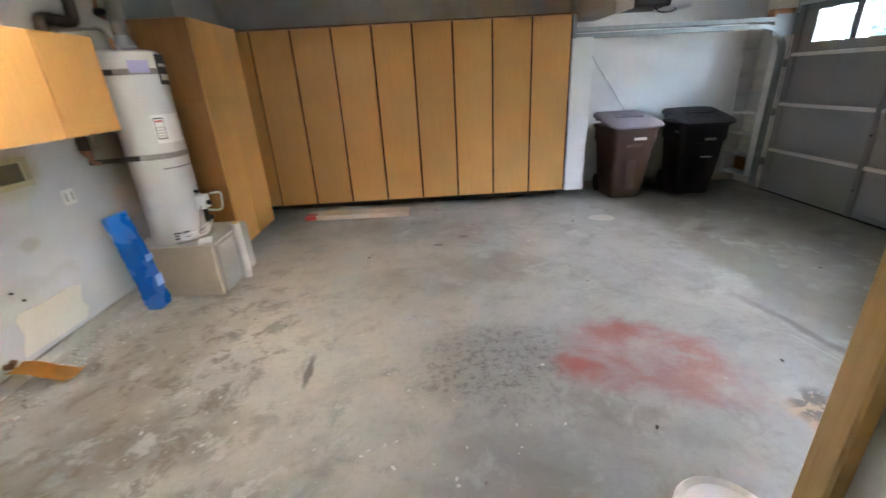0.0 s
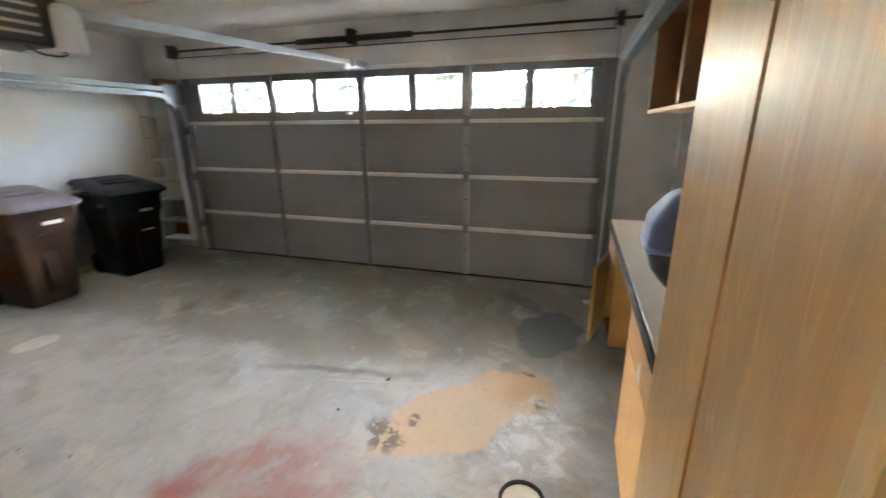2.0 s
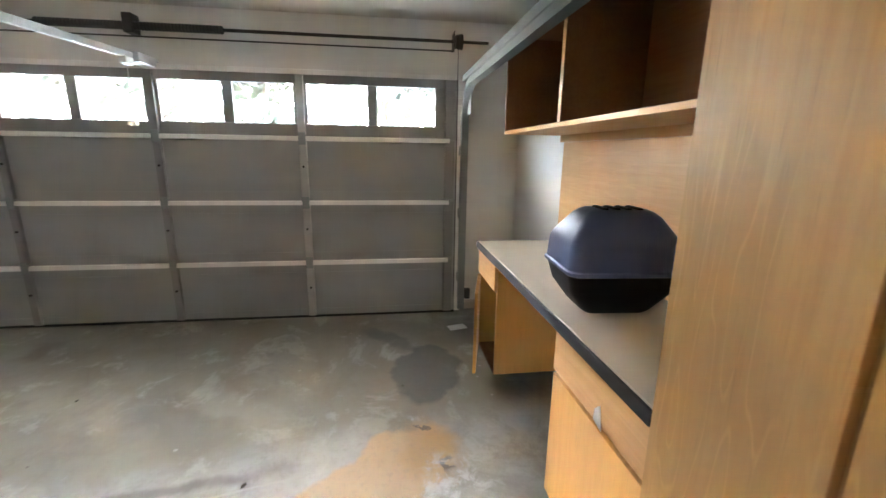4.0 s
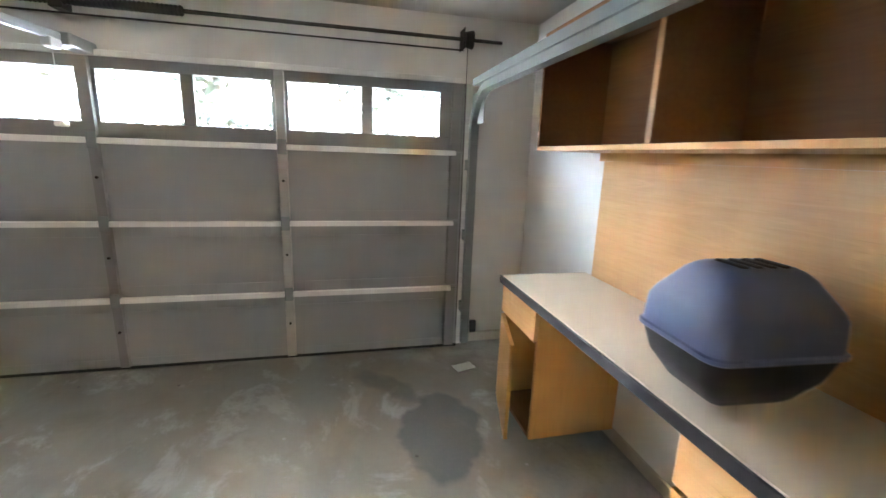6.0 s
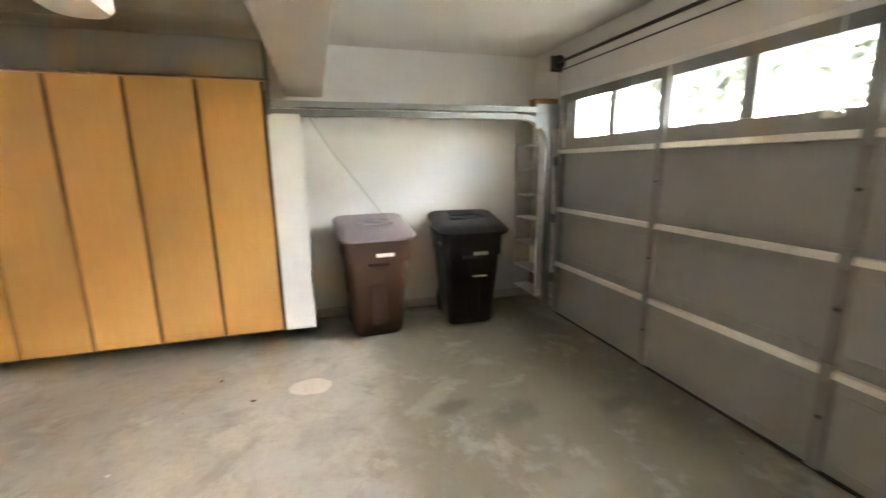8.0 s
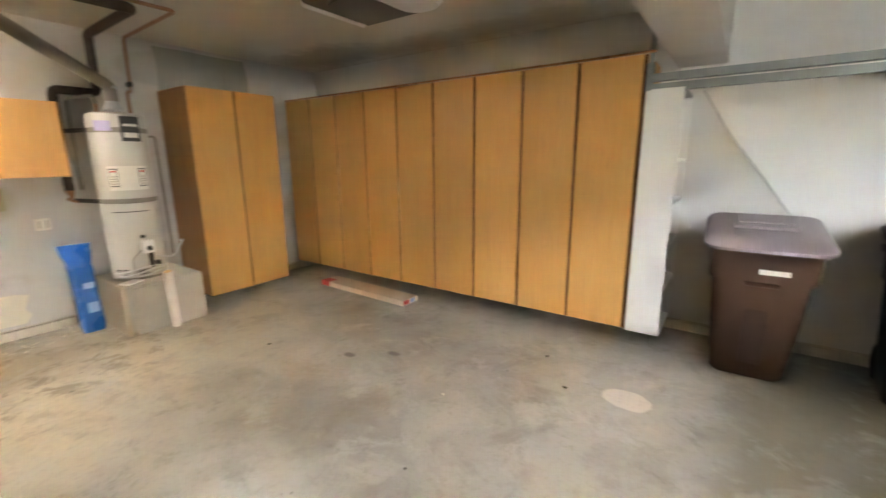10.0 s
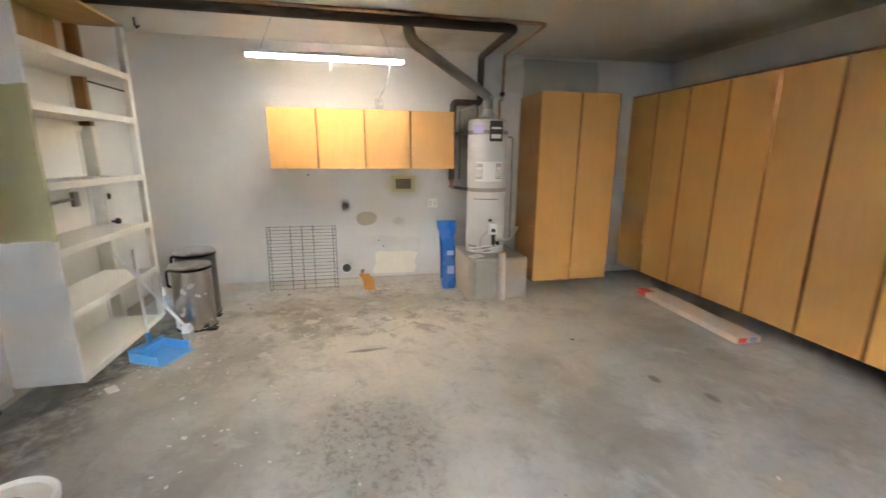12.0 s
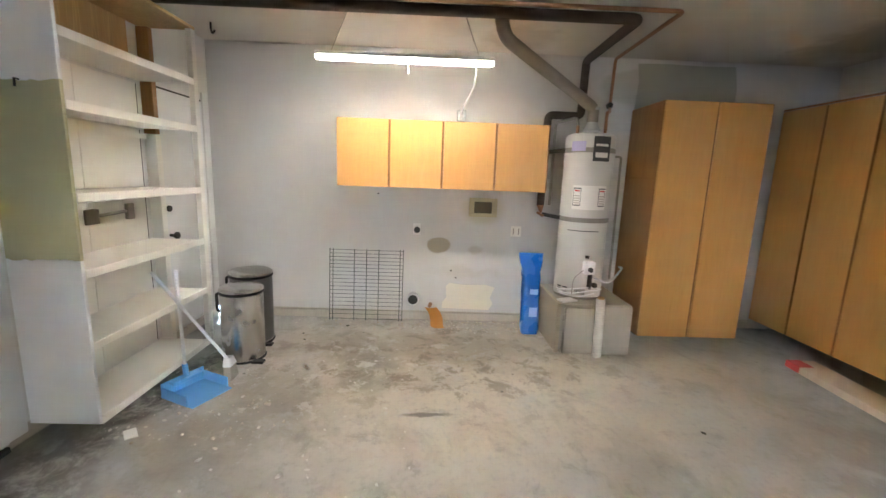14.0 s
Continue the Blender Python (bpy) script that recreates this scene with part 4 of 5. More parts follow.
up = thing("upper_shelf_cabinet", (1.362, -0.098, 1.61), "open oak-laminate upper cabinet with two bays above the workbench", "wall cabinet")
UW, UD, UH = 1.964, 0.40, 0.60
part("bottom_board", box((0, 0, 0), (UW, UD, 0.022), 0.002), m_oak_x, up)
part("top_board", box((0, 0, UH - 0.02), (UW, UD, UH), 0.002), m_oak_brown_shade, up)
part("end_panel", box((UW - 0.018, 0, 0.0225), (UW, UD, UH - 0.0205), 0.001), m_oak_brown_shade, up)
part("end_panel", box((0, 0, 0.0225), (0.018, UD, UH - 0.0205), 0.001), m_oak_brown_shade, up)
part("divider", box((1.06, 0.01, 0.0225), (1.085, UD, UH - 0.0205), 0.001), m_oak_brown_shade, up)
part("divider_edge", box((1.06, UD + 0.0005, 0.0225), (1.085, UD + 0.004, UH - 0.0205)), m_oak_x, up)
part("back_panel", box((0.018, 0, 0.0225), (UW - 0.018, 0.01, UH - 0.0205)), m_oak_brown_shade, up)
part("cleat", box((0.0, 0.012, -0.045), (UW - 0.05, 0.03, -0.0005)), m_oak_x, up)
single("backsplash", box((0, 0, 0), (1.90, 0.008, 0.675)), m_oak_x, "oak-grain panel between workbench and upper cabinet", "backsplash", (1.36, -0.0975, 0.8895))

# moulded case on the bench
g = thing("portable_grill", (2.06, 0.20, 0.8895), "navy and black moulded portable grill standing closed on the workbench", "grill", turn=86)
part("base_shell", section_stack([(0.0, 0, 0, 0.12, 0.095, 0.03), (0.015, 0, 0, 0.14, 0.11, 0.04), (0.09, 0, 0, 0.195, 0.15, 0.05), (0.165, 0, 0, 0.216, 0.166, 0.05)]), m_black, g)
lid = part("lid", section_stack([(0.165, 0, 0, 0.222, 0.172, 0.05), (0.169, 0, 0, 0.226, 0.176, 0.05), (0.180, 0, 0, 0.226, 0.176, 0.05), (0.185, 0, 0, 0.219, 0.169, 0.05), (0.270, 0, 0, 0.214, 0.163, 0.05), (0.295, 0, 0, 0.204, 0.153, 0.05), (0.372, 0, 0, 0.150, 0.100, 0.04), (0.390, 0, 0, 0.128, 0.080, 0.035), (0.398, 0, 0, 0.11, 0.065, 0.03)]), m_navy, g)
for i in range(4):
    part("handle_rib", box((-0.085 + i * 0.045, -0.05, 0.392), (-0.06 + i * 0.045, 0.055, 0.404), 0.004), m_black, lid)

# ---- water heater corner ----
ped = thing("heater_stand", (-2.06, 3.42, 0.0), "low boxed heater stand of weathered beige board", "heater stand")
part("box_core", box((-0.30, -0.25, 0.0), (0.27, 0.33, 0.41), 0.003), m_board_grey, ped)
part("south_board", box((-0.32, -0.285, 0.0), (0.345, -0.252, 0.43), 0.003), m_board, ped)
part("front_board", box((0.332, -0.222, 0.0), (0.362, 0.06, 0.40), 0.004), m_board_grey, ped)
part("front_board", box((0.332, 0.10, 0.0), (0.365, 0.34, 0.42), 0.004), m_board_grey, ped)
part("top_board", box((-0.31, -0.26, 0.411), (0.35, 0.335, 0.43), 0.003), m_board_grey, ped)
R = 0.205
wh = thing("water_heater", (-2.08, 3.41, 0.4305), "tall off-white enamel water heater with label, strap and burner control", "water heater")
part("tank", lathe([(0.0, 0.0), (R - 0.01, 0.0), (R, 0.012), (R, 1.36), (R - 0.008, 1.385), (R - 0.04, 1.40), (0.0, 1.40)], 48), m_tank, wh)
for z, nm in ((0.66, "strap"), (1.24, "strap")):
    part(nm, lathe([(R + 0.001, z), (R + 0.006, z + 0.004), (R + 0.006, z + 0.036), (R + 0.001, z + 0.04)], 48), m_duct, wh, "dull metal earthquake strap")


for z in (0.68, 1.26):
    for sy in (-1, 1):
        bm = box((-0.34, 0.0, -0.018), (-0.02, 0.004, 0.018), 0.001)
        bmesh.ops.rotate(bm, cent=(0, 0, 0), matrix=Matrix.Rotation(radians(-14 * sy), 3, "Z"), verts=bm.verts)
        bmesh.ops.translate(bm, vec=(0.02, sy * (R + 0.003), z), verts=bm.verts)
        part("strap_tail", bm, m_dark_metal, wh, "dark steel strap end running to the wall")


def wrap(a0, a1, z0, z1, r, n=10):
    bm = bmesh.new()
    q = [(bm.verts.new((r * math.cos(radians(a0 + (a1 - a0) * i / n)), r * math.sin(radians(a0 + (a1 - a0) * i / n)), z0)),
          bm.verts.new((r * math.cos(radians(a0 + (a1 - a0) * i / n)), r * math.sin(radians(a0 + (a1 - a0) * i / n)), z1))) for i in range(n + 1)]
    for (a, b), (c, d) in zip(q, q[1:]):
        bm.faces.new((a, c, d, b)).smooth = True
    return bm


lab = part("warning_label", wrap(-50, 31, 0.77, 0.97, R + 0.0015), m_paper, wh, "white warning labels with fine print")
for a in (-48, 10):
    part("label_frame", wrap(a, a + 18, 0.80, 0.95, R + 0.002), m_ink, lab)
    part("label_face", wrap(a + 1.2, a + 16.8, 0.808, 0.942, R + 0.0025), m_paper, lab)
    part("label_heading", wrap(a + 3, a + 15, 0.92, 0.932, R + 0.003), m_red, lab)
    for i in range(4):
        part("label_line", wrap(a + 2.5, a + 15.5, 0.82 + i * 0.02, 0.827 + i * 0.02, R + 0.003), m_board_grey, lab)
part("text_line", wrap(-55, 20, 0.585, 0.592, R + 0.002), m_ink, wh)
part("brand_label", wrap(-62, -28, 1.25, 1.33, R + 0.007), plain("violet_print", (0.45, 0.42, 0.66), 0.5), wh, "pale violet printed label")
dk = part("energy_label", wrap(-12, 28, 1.17, 1.37, R + 0.0075), m_ink, wh, "dark energy label with white fields")
part("label_field", wrap(-7, 22, 1.20, 1.24, R + 0.0085), m_paper, dk)
part("label_field", wrap(-7, 22, 1.29, 1.31, R + 0.0085), m_paper, dk)
gv = part("burner_cover", wrap(-75, 32, 0.02, 0.13, R + 0.003), m_tank, wh)
for i in range(6):
    part("vent_slot", wrap(-24 + i * 4.0, -21.8 + i * 4.0, 0.035, 0.085, R + 0.0045, 2), m_ink, gv)
for i in range(3):
    part("vent_slot", wrap(-72, -58, 0.035 + i * 0.022, 0.047 + i * 0.022, R + 0.0045, 3), m_ink, gv)
    part("vent_slot", wrap(-55, -42, 0.035 + i * 0.022, 0.047 + i * 0.022, R + 0.0045, 3), m_ink, gv)
cv = part("gas_control", box((R + 0.001, -0.045, 0.23), (R + 0.075, 0.045, 0.34), 0.008, 2), m_white_plastic, wh, "white gas control box")
part("dial", tube([(R + 0.0755, 0.0, 0.275), (R + 0.095, 0.0, 0.275)], 0.02, 16), m_ink, cv)
part("control_valve", tube([(R + 0.03, 0.02, 0.23), (R + 0.03, 0.02, 0.10)], 0.02, 10), m_dark_metal, cv)
part("gas_line", tube(bend([(R + 0.04, 0.05, 0.20), (R + 0.10, 0.16, 0.16), (R + 0.06, 0.28, 0.30), (R - 0.05, 0.30, 0.28)], 0.08), 0.009, 8), m_white_plastic, wh)
part("pilot_tube", tube(bend([(R + 0.04, -0.045, 0.26), (R + 0.06, -0.13, 0.20), (R + 0.02, -0.12, 0.05)], 0.06), 0.004, 6), m_duct, wh)
part("base_hose", tube([((R + 0.03) * math.cos(radians(a)), (R + 0.03) * math.sin(radians(a)), 0.012) for a in range(-70, 50, 8)], 0.010, 8), m_duct, wh)
for j in range(3):
    part("hose_loop", tube([((R + 0.02 + 0.012 * j) * math.cos(radians(a)), (R + 0.02 + 0.012 * j) * math.sin(radians(a)), 0.035 + 0.028 * j + 0.02 * math.sin(radians(a * 3 + 40 * j))) for a in range(-62, 24 + 6 * j, 6)], 0.006, 8), m_white_plastic, wh)
part("drain_valve", box((R + 0.002, 0.05, 0.11), (R + 0.05, 0.085, 0.15), 0.006), m_dark_metal, wh)
part("igniter", box((R + 0.002, -0.03, 0.36), (R + 0.03, 0.0, 0.385), 0.004), m_dark_metal, wh)
part("relief_pipe", tube(bend([(0.06, R + 0.001, 1.22), (0.06, R + 0.05, 1.22), (0.06, R + 0.06, 0.15)], 0.03), 0.010, 8), m_duct, wh)
for y in (-0.12, 0.12):
    part("nipple", tube([(0, y, 1.40), (0, y, 1.47)], 0.014, 10), m_copper, wh)
part("draft_hood", lathe([(0.07, 1.42), (0.075, 1.43), (0.045, 1.49), (0.045, 1.53)], 20), m_steel, wh)
single("rag", box((0, 0, 0), (0.10, 0.15, 0.012), 0.004), m_paper, "folded white rag on the heater stand", "rag", (-1.82, 3.15, 0.4305), turn=25)
post = thing("guard_post", (-1.655, 3.475, 0.0), "dirty white guard pipe standing before the water heater", "guard post")
part("pipe", tube([(0, 0, 0.0), (0.005, -0.012, 0.50)], 0.036, 16), plain("dirty_white_pipe", (0.60, 0.57, 0.52), 0.6, vary=0.3, grain=12), post)
part("cap", tube([(0.005, -0.012, 0.5005), (0.006, -0.012, 0.512)], [0.030, 0.024], 12), m_pine, post)

# flue and supply pipes
fl = thing("flue_duct", (-2.08, 3.41, 1.93), "grey slanting flue duct from the heater to the ceiling", "flue")
part("duct", tube(bend([(0, 0, 0.0), (0, 0, 0.12), (0.60, -0.88, 0.46), (0.62, -0.92, ZC - 1.93)], 0.12, 6), 0.047, 18), m_duct, fl)
part("collar", lathe([(0.052, 0.10), (0.055, 0.105), (0.055, 0.12), (0.052, 0.125)], 18), m_steel, fl)
part("ceiling_ring", tube([(0.62, -0.92, ZC - 1.935), (0.62, -0.92, ZC - 1.931)], [0.075, 0.07], 20), m_steel, fl)
pp = thing("ceiling_pipe", (0, 0, 0), "dark wrapped supply pipe along the ceiling and down the wall", "pipe")
part("long_run", tube(bend([(-1.36, 0.05, 2.50), (-1.33, 3.38, 2.49), (-2.34, 3.40, 2.49), (-2.36, 3.40, 2.02), (-2.36, 3.10, 2.02), (-2.36, 3.09, 1.20)], 0.05), 0.036, 12), m_pipe_dark, pp)
part("valve_stub", tube([(-2.36, 3.09, 1.20), (-2.33, 3.09, 1.13)], [0.036, 0.012], 10), m_copper, pp)
part("valve_handle", tube([(-2.34, 3.06, 1.13), (-2.30, 3.11, 1.10)], 0.012, 8), m_copper, pp)
pq = thing("thin_pipe", (0, 0, 0), "thin brown copper pipe along the ceiling to the heater", "pipe")
part("run", tube(bend([(-1.27, 0.05, 2.525), (-1.24, 3.62, 2.515), (-2.34, 3.66, 2.515), (-2.36, 3.66, 2.10), (-2.20, 3.60, 2.04), (-2.08, 3.53, 2.02), (-2.08, 3.53, 1.90)], 0.04), 0.014, 10), m_copper, pq)
part("run", tube(bend([(-2.34, 3.17, 1.20), (-2.34, 3.17, 1.95), (-2.12, 3.29, 1.97), (-2.08, 3.29, 1.90)], 0.04), 0.013, 10), m_duct, pq)
part("gate_valve", tube([(-2.36, 3.655, 2.12), (-2.30, 3.64, 2.12)], [0.03, 0.022], 12), m_dark_metal, pq)

# lit tube lamp
lamp = thing("tube_lamp", (-1.515, 1.85, 2.215), "long lit shop lamp hanging from the ceiling on thin chains", "lamp")
part("tray", box((-0.054, -0.615, 0.012), (0.054, 0.615, 0.040), 0.006), m_white_plastic, lamp)
part("lit_diffuser", box((-0.048, -0.605, -0.004), (0.048, 0.605, 0.0115), 0.005, 2), m_tube, lamp)
part("end_cap", box((-0.038, -0.625, -0.008), (0.038, -0.6155, 0.041), 0.003), m_white_plastic, lamp)
part("end_cap", box((-0.038, 0.6155, -0.008), (0.038, 0.625, 0.041), 0.003), m_white_plastic, lamp)
for y, y2 in ((-0.52, -0.39), (0.52, 0.40)):
    part("chain", tube([(0, y, 0.040), (0, y2, ZC - 2.215)], 0.0022, 6), m_duct, lamp)
part("pull_cord", tube([(0.0, 0.02, -0.012), (0.0, 0.02, -0.085)], 0.0035, 6), m_white_plastic, lamp)
part("mains_cord", tube(bend([(0.0, 0.50, 0.0), (-0.1, 0.50, -0.12), (-0.5, 0.44, -0.24), (-0.86, 0.46, -0.25)], 0.1), 0.006, 8), m_white_plastic, lamp)
# ---- laundry wall ----
def wall_box(name, y, z, w, h, label, cat, mat=m_trim):
    t = thing(name, (XW, y, z), label, cat)
    part("plate", box((0.0005, -w / 2, -h / 2), (0.008, w / 2, h / 2), 0.003), mat, t)
    return t


ob_ = wall_box("dryer_outlet", 1.927, 0.926, 0.075, 0.115, "white wall plate with a round black dryer socket", "socket")
part("socket_face", tube([(0.008, 0, -0.01), (0.02, 0, -0.01)], 0.030, 18), m_ink, ob_)
ob_ = wall_box("wall_plate", 2.886, 0.93, 0.10, 0.10, "plain painted double switch plate", "wall plate", m_shelf_white)
part("slot", box((0.008, -0.03, -0.03), (0.011, -0.02, 0.03)), m_board_grey, ob_)
part("slot", box((0.008, 0.02, -0.03), (0.011, 0.03, 0.03)), m_board_grey, ob_)
wb = thing("washer_valve_box", (XW, 2.555, 1.15), "recessed olive-yellow washer valve box in the wall", "valve box")
ybox = plain("yellowed_plastic", (0.46, 0.41, 0.24), 0.5)
for lo, hi in (((0.0005, -0.135, -0.09), (0.014, 0.135, -0.055)), ((0.0005, -0.135, 0.055), (0.014, 0.135, 0.09)), ((0.0005, -0.135, -0.055), (0.014, -0.085, 0.055)), ((0.0005, 0.085, -0.055), (0.014, 0.135, 0.055))):
    part("frame", box(lo, hi, 0.003), ybox, wb)
part("recess", box((0.0005, -0.085, -0.055), (0.004, 0.085, 0.055)), plain("dark_olive_recess", (0.10, 0.085, 0.045), 0.7), wb)
vt = thing("dryer_vent", (XW, 1.904, 0.225), "round metal dryer vent hole in the wall", "vent")
part("collar", tube([(0.0005, 0, 0), (0.05, 0, 0)], [0.066, 0.060], 24), m_white_plastic, vt)
part("hole", tube([(0.0503, 0, 0), (0.052, 0, 0)], 0.047, 24), m_ink, vt)
pl = thing("plug_socket", (XW, 2.31, 1.985), "metal socket with the lamp plug above the wall cabinets", "socket")
part("box_body", box((0.0005, -0.04, -0.05), (0.045, 0.04, 0.05), 0.006), m_steel, pl)
part("plug", tube([(0.045, 0, 0), (0.08, 0, -0.01)], 0.018, 10), m_white_plastic, pl)
for y, z in ((2.27, 0.52), (2.32, 0.45), (1.55, 1.25)):
    single("wall_screw", tube([(0, 0, 0), (0.01, 0, 0)], 0.008, 8), m_dark_metal, "small dark screw stuck in the laundry wall", "screw", (XW, y, z), "wall screws")

skim = bmesh.new()
outline = [(2.19, 0.135), (2.66, 0.125), (2.70, 0.19), (2.67, 0.25), (2.71, 0.36), (2.62, 0.385), (2.40, 0.38), (2.26, 0.395), (2.225, 0.36), (2.235, 0.25), (2.20, 0.20)]
struct("wall_patch", prism(outline, XW - 0.001, XW + 0.004, "x", skim), plain("cream_skim_coat", (0.78, 0.74, 0.64), 0.8, vary=0.08, grain=25), "cream skim-coat patch on the laundry wall", "wall patch")
grey = [(3.915, 2.10), (4.845, 2.10), (4.852, 2.31), (4.828, 2.44), (4.812, 2.515), (4.50, 2.508), (4.20, 2.516), (3.905, 2.51), (3.93, 2.36)]
struct("wall_patch_grey", prism(grey, XW - 0.001, XW + 0.003, "x"), wall_paint("old_grey_paint", (0.40, 0.41, 0.36), amount=0.4), "old grey-green paint block left above the tall cabinet", "wall patch")
rr = random.Random(5)
bm = bmesh.new()
for i in range(150):
    r = rr.uniform(0.003, 0.012)
    x, y = (XW + 0.01 + rr.random() ** 2 * 0.35, rr.uniform(0.95, 3.0)) if i < 105 else (rr.uniform(-1.5, -0.35), rr.uniform(0.5, 1.3))
    c0 = bmesh.ops.create_icosphere(bm, subdivisions=1, radius=r, matrix=Matrix.Translation((x, y, r * 0.45)))
    for vv in c0["verts"]:
        vv.co.x += rr.uniform(-0.3, 0.3) * r
        vv.co.y += rr.uniform(-0.3, 0.3) * r
        vv.co.z = max(0.0005, vv.co.z + rr.uniform(-0.35, 0.1) * r)
crumbs = new("plaster_crumbs", mesh_of("plaster_crumbs", bm, plain("plaster_crumb", (0.50, 0.44, 0.35), 0.85, vary=0.4, grain=20)))
tagged(crumbs, "small crumbs of plaster and grit on the slab", "rubble", "", "stuff")

# wire grid leaning on the wall
gr = thing("wire_grid_panel", (-2.355, 1.445, 0.0), "grey-green wire grid panel leaning against the wall", "wire grid")
lean = lambda z: -0.052 * z / 0.71
for i in range(7):
    y = -0.355 + 0.71 * i / 6
    y = -0.355 + (0.03 if i == 1 else 0.68 if i == 5 else 0.71 * i / 6)
    part("upright_wire", tube([(0, y, 0.004), (lean(0.71), y, 0.71)], 0.0035, 6), m_wire, gr)
for i in range(19):
    z = 0.02 + 0.68 * (i / 18) ** 0.92
    part("cross_wire", tube([(lean(z) + 0.005, -0.36, z), (lean(z) + 0.005, 0.36, z)], 0.0022, 6), m_wire, gr)

# blue wrapped roll
bg = thing("wrapped_roll", (-2.17, 3.02, 0.0), "blue plastic-wrapped roll leaning by the heater stand", "wrapped roll")
bm = section_stack([(0.0, 0, 0, 0.06, 0.075, 0.03), (0.05, -0.005, 0, 0.068, 0.082, 0.035), (0.30, -0.03, 0, 0.064, 0.08, 0.034), (0.52, -0.06, 0.0, 0.062, 0.082, 0.03), (0.60, -0.075, 0.0, 0.05, 0.085, 0.025), (0.68, -0.09, 0, 0.03, 0.105, 0.015), (0.75, -0.10, -0.005, 0.014, 0.115, 0.006)])
bmesh.ops.subdivide_edges(bm, edges=bm.edges[:], cuts=2, use_grid_fill=True)
for v in bm.verts:
    d = noise.noise(v.co * 22) * 0.009 + noise.noise(v.co * 60) * 0.004
    if v.co.z > 0.004:
        v.co += Vector((d, d * 0.7, 0))
part("film", bm, m_blue_film, bg)
for z, h in ((0.17, 0.09), (0.38, 0.05)):
    part("label", box((0.069 - z * 0.1, -0.02, z), (0.072 - z * 0.1, 0.055, z + h)), plain("pale_blue_label", (0.35, 0.55, 0.85), 0.5), bg)

# scrap of orange paper
bm = bmesh.new()
rows = []
for i in range(9):
    k = i / 8
    rows.append([bm.verts.new((0.26 * k, 0.05 * s + 0.10 * k + 0.02 * math.sin(k * 5), 0.12 * (1 - k) ** 2 + 0.01 + 0.012 * abs(math.sin(k * 7)) + 0.012 * abs(s))) for s in (-1.2, -0.5, 0.5, 1.2)])
for a, b in zip(rows, rows[1:]):
    for j in range(3):
        bm.faces.new((a[j], a[j + 1], b[j + 1], b[j])).smooth = True
bmesh.ops.solidify(bm, geom=bm.faces[:], thickness=0.004)
single("paper_scrap", bm, m_orange, "curled orange paper scrap on the floor by the wall", "paper scrap", (-2.39, 2.08, 0.004))
single("pipe_stub", tube([(0, 0, 0), (0.03, 0, 0.0), (0.05, 0.01, 0.03)], 0.018, 10), m_copper, "short copper pipe stub at the laundry wall", "pipe stub", (XW, 2.07, 0.16))

# ---- bins ----
def pedal_bin(at, r, h, mat_body, label):
    t = thing("pedal_bin", at, label, "pedal bin", "pedal bins")
    part("body", lathe([(0.0, 0.02), (r - 0.004, 0.02), (r, 0.024), (r, h - 0.05), (r - 0.003, h - 0.046), (0.0, h - 0.046)], 40), mat_body, t)
    part("base_ring", lathe([(0.0, 0.0), (r + 0.006, 0.0), (r + 0.008, 0.006), (r + 0.006, 0.012), (r, 0.016)], 40), m_black, t)
    part("rim", lathe([(r + 0.001, h - 0.06), (r + 0.006, h - 0.055), (r + 0.006, h - 0.038), (r - 0.002, h - 0.034)], 40), m_black, t)
    part("lid", lathe([(r + 0.003, h - 0.036), (r + 0.004, h - 0.02), (r - 0.015, h - 0.006), (r * 0.5, h + 0.004), (0.0, h + 0.006)], 40), m_steel_can, t)
    part("handle", tube(bend([(r * 0.1, -r - 0.002, h - 0.07), (r * 0.1, -r - 0.03, h - 0.075), (r * 0.1, -r - 0.03, h - 0.20), (r * 0.1, -r - 0.002, h - 0.21)], 0.02), 0.012, 10), m_black, t)
    part("pedal", box((r * 0.6, r * 0.72, 0.005), (r * 0.6 + 0.06, r * 0.72 + 0.09, 0.025), 0.006), m_black, t)
    return t


pedal_bin((-1.50, 0.645, 0.0), 0.152, 0.575, m_steel_can, "round brushed-steel pedal bin with a black handle")
pedal_bin((-1.83, 0.575, 0.0), 0.165, 0.62, plain("dark_steel", (0.16, 0.155, 0.15), 0.35, 0.9), "round dark-steel pedal bin behind the brighter one")


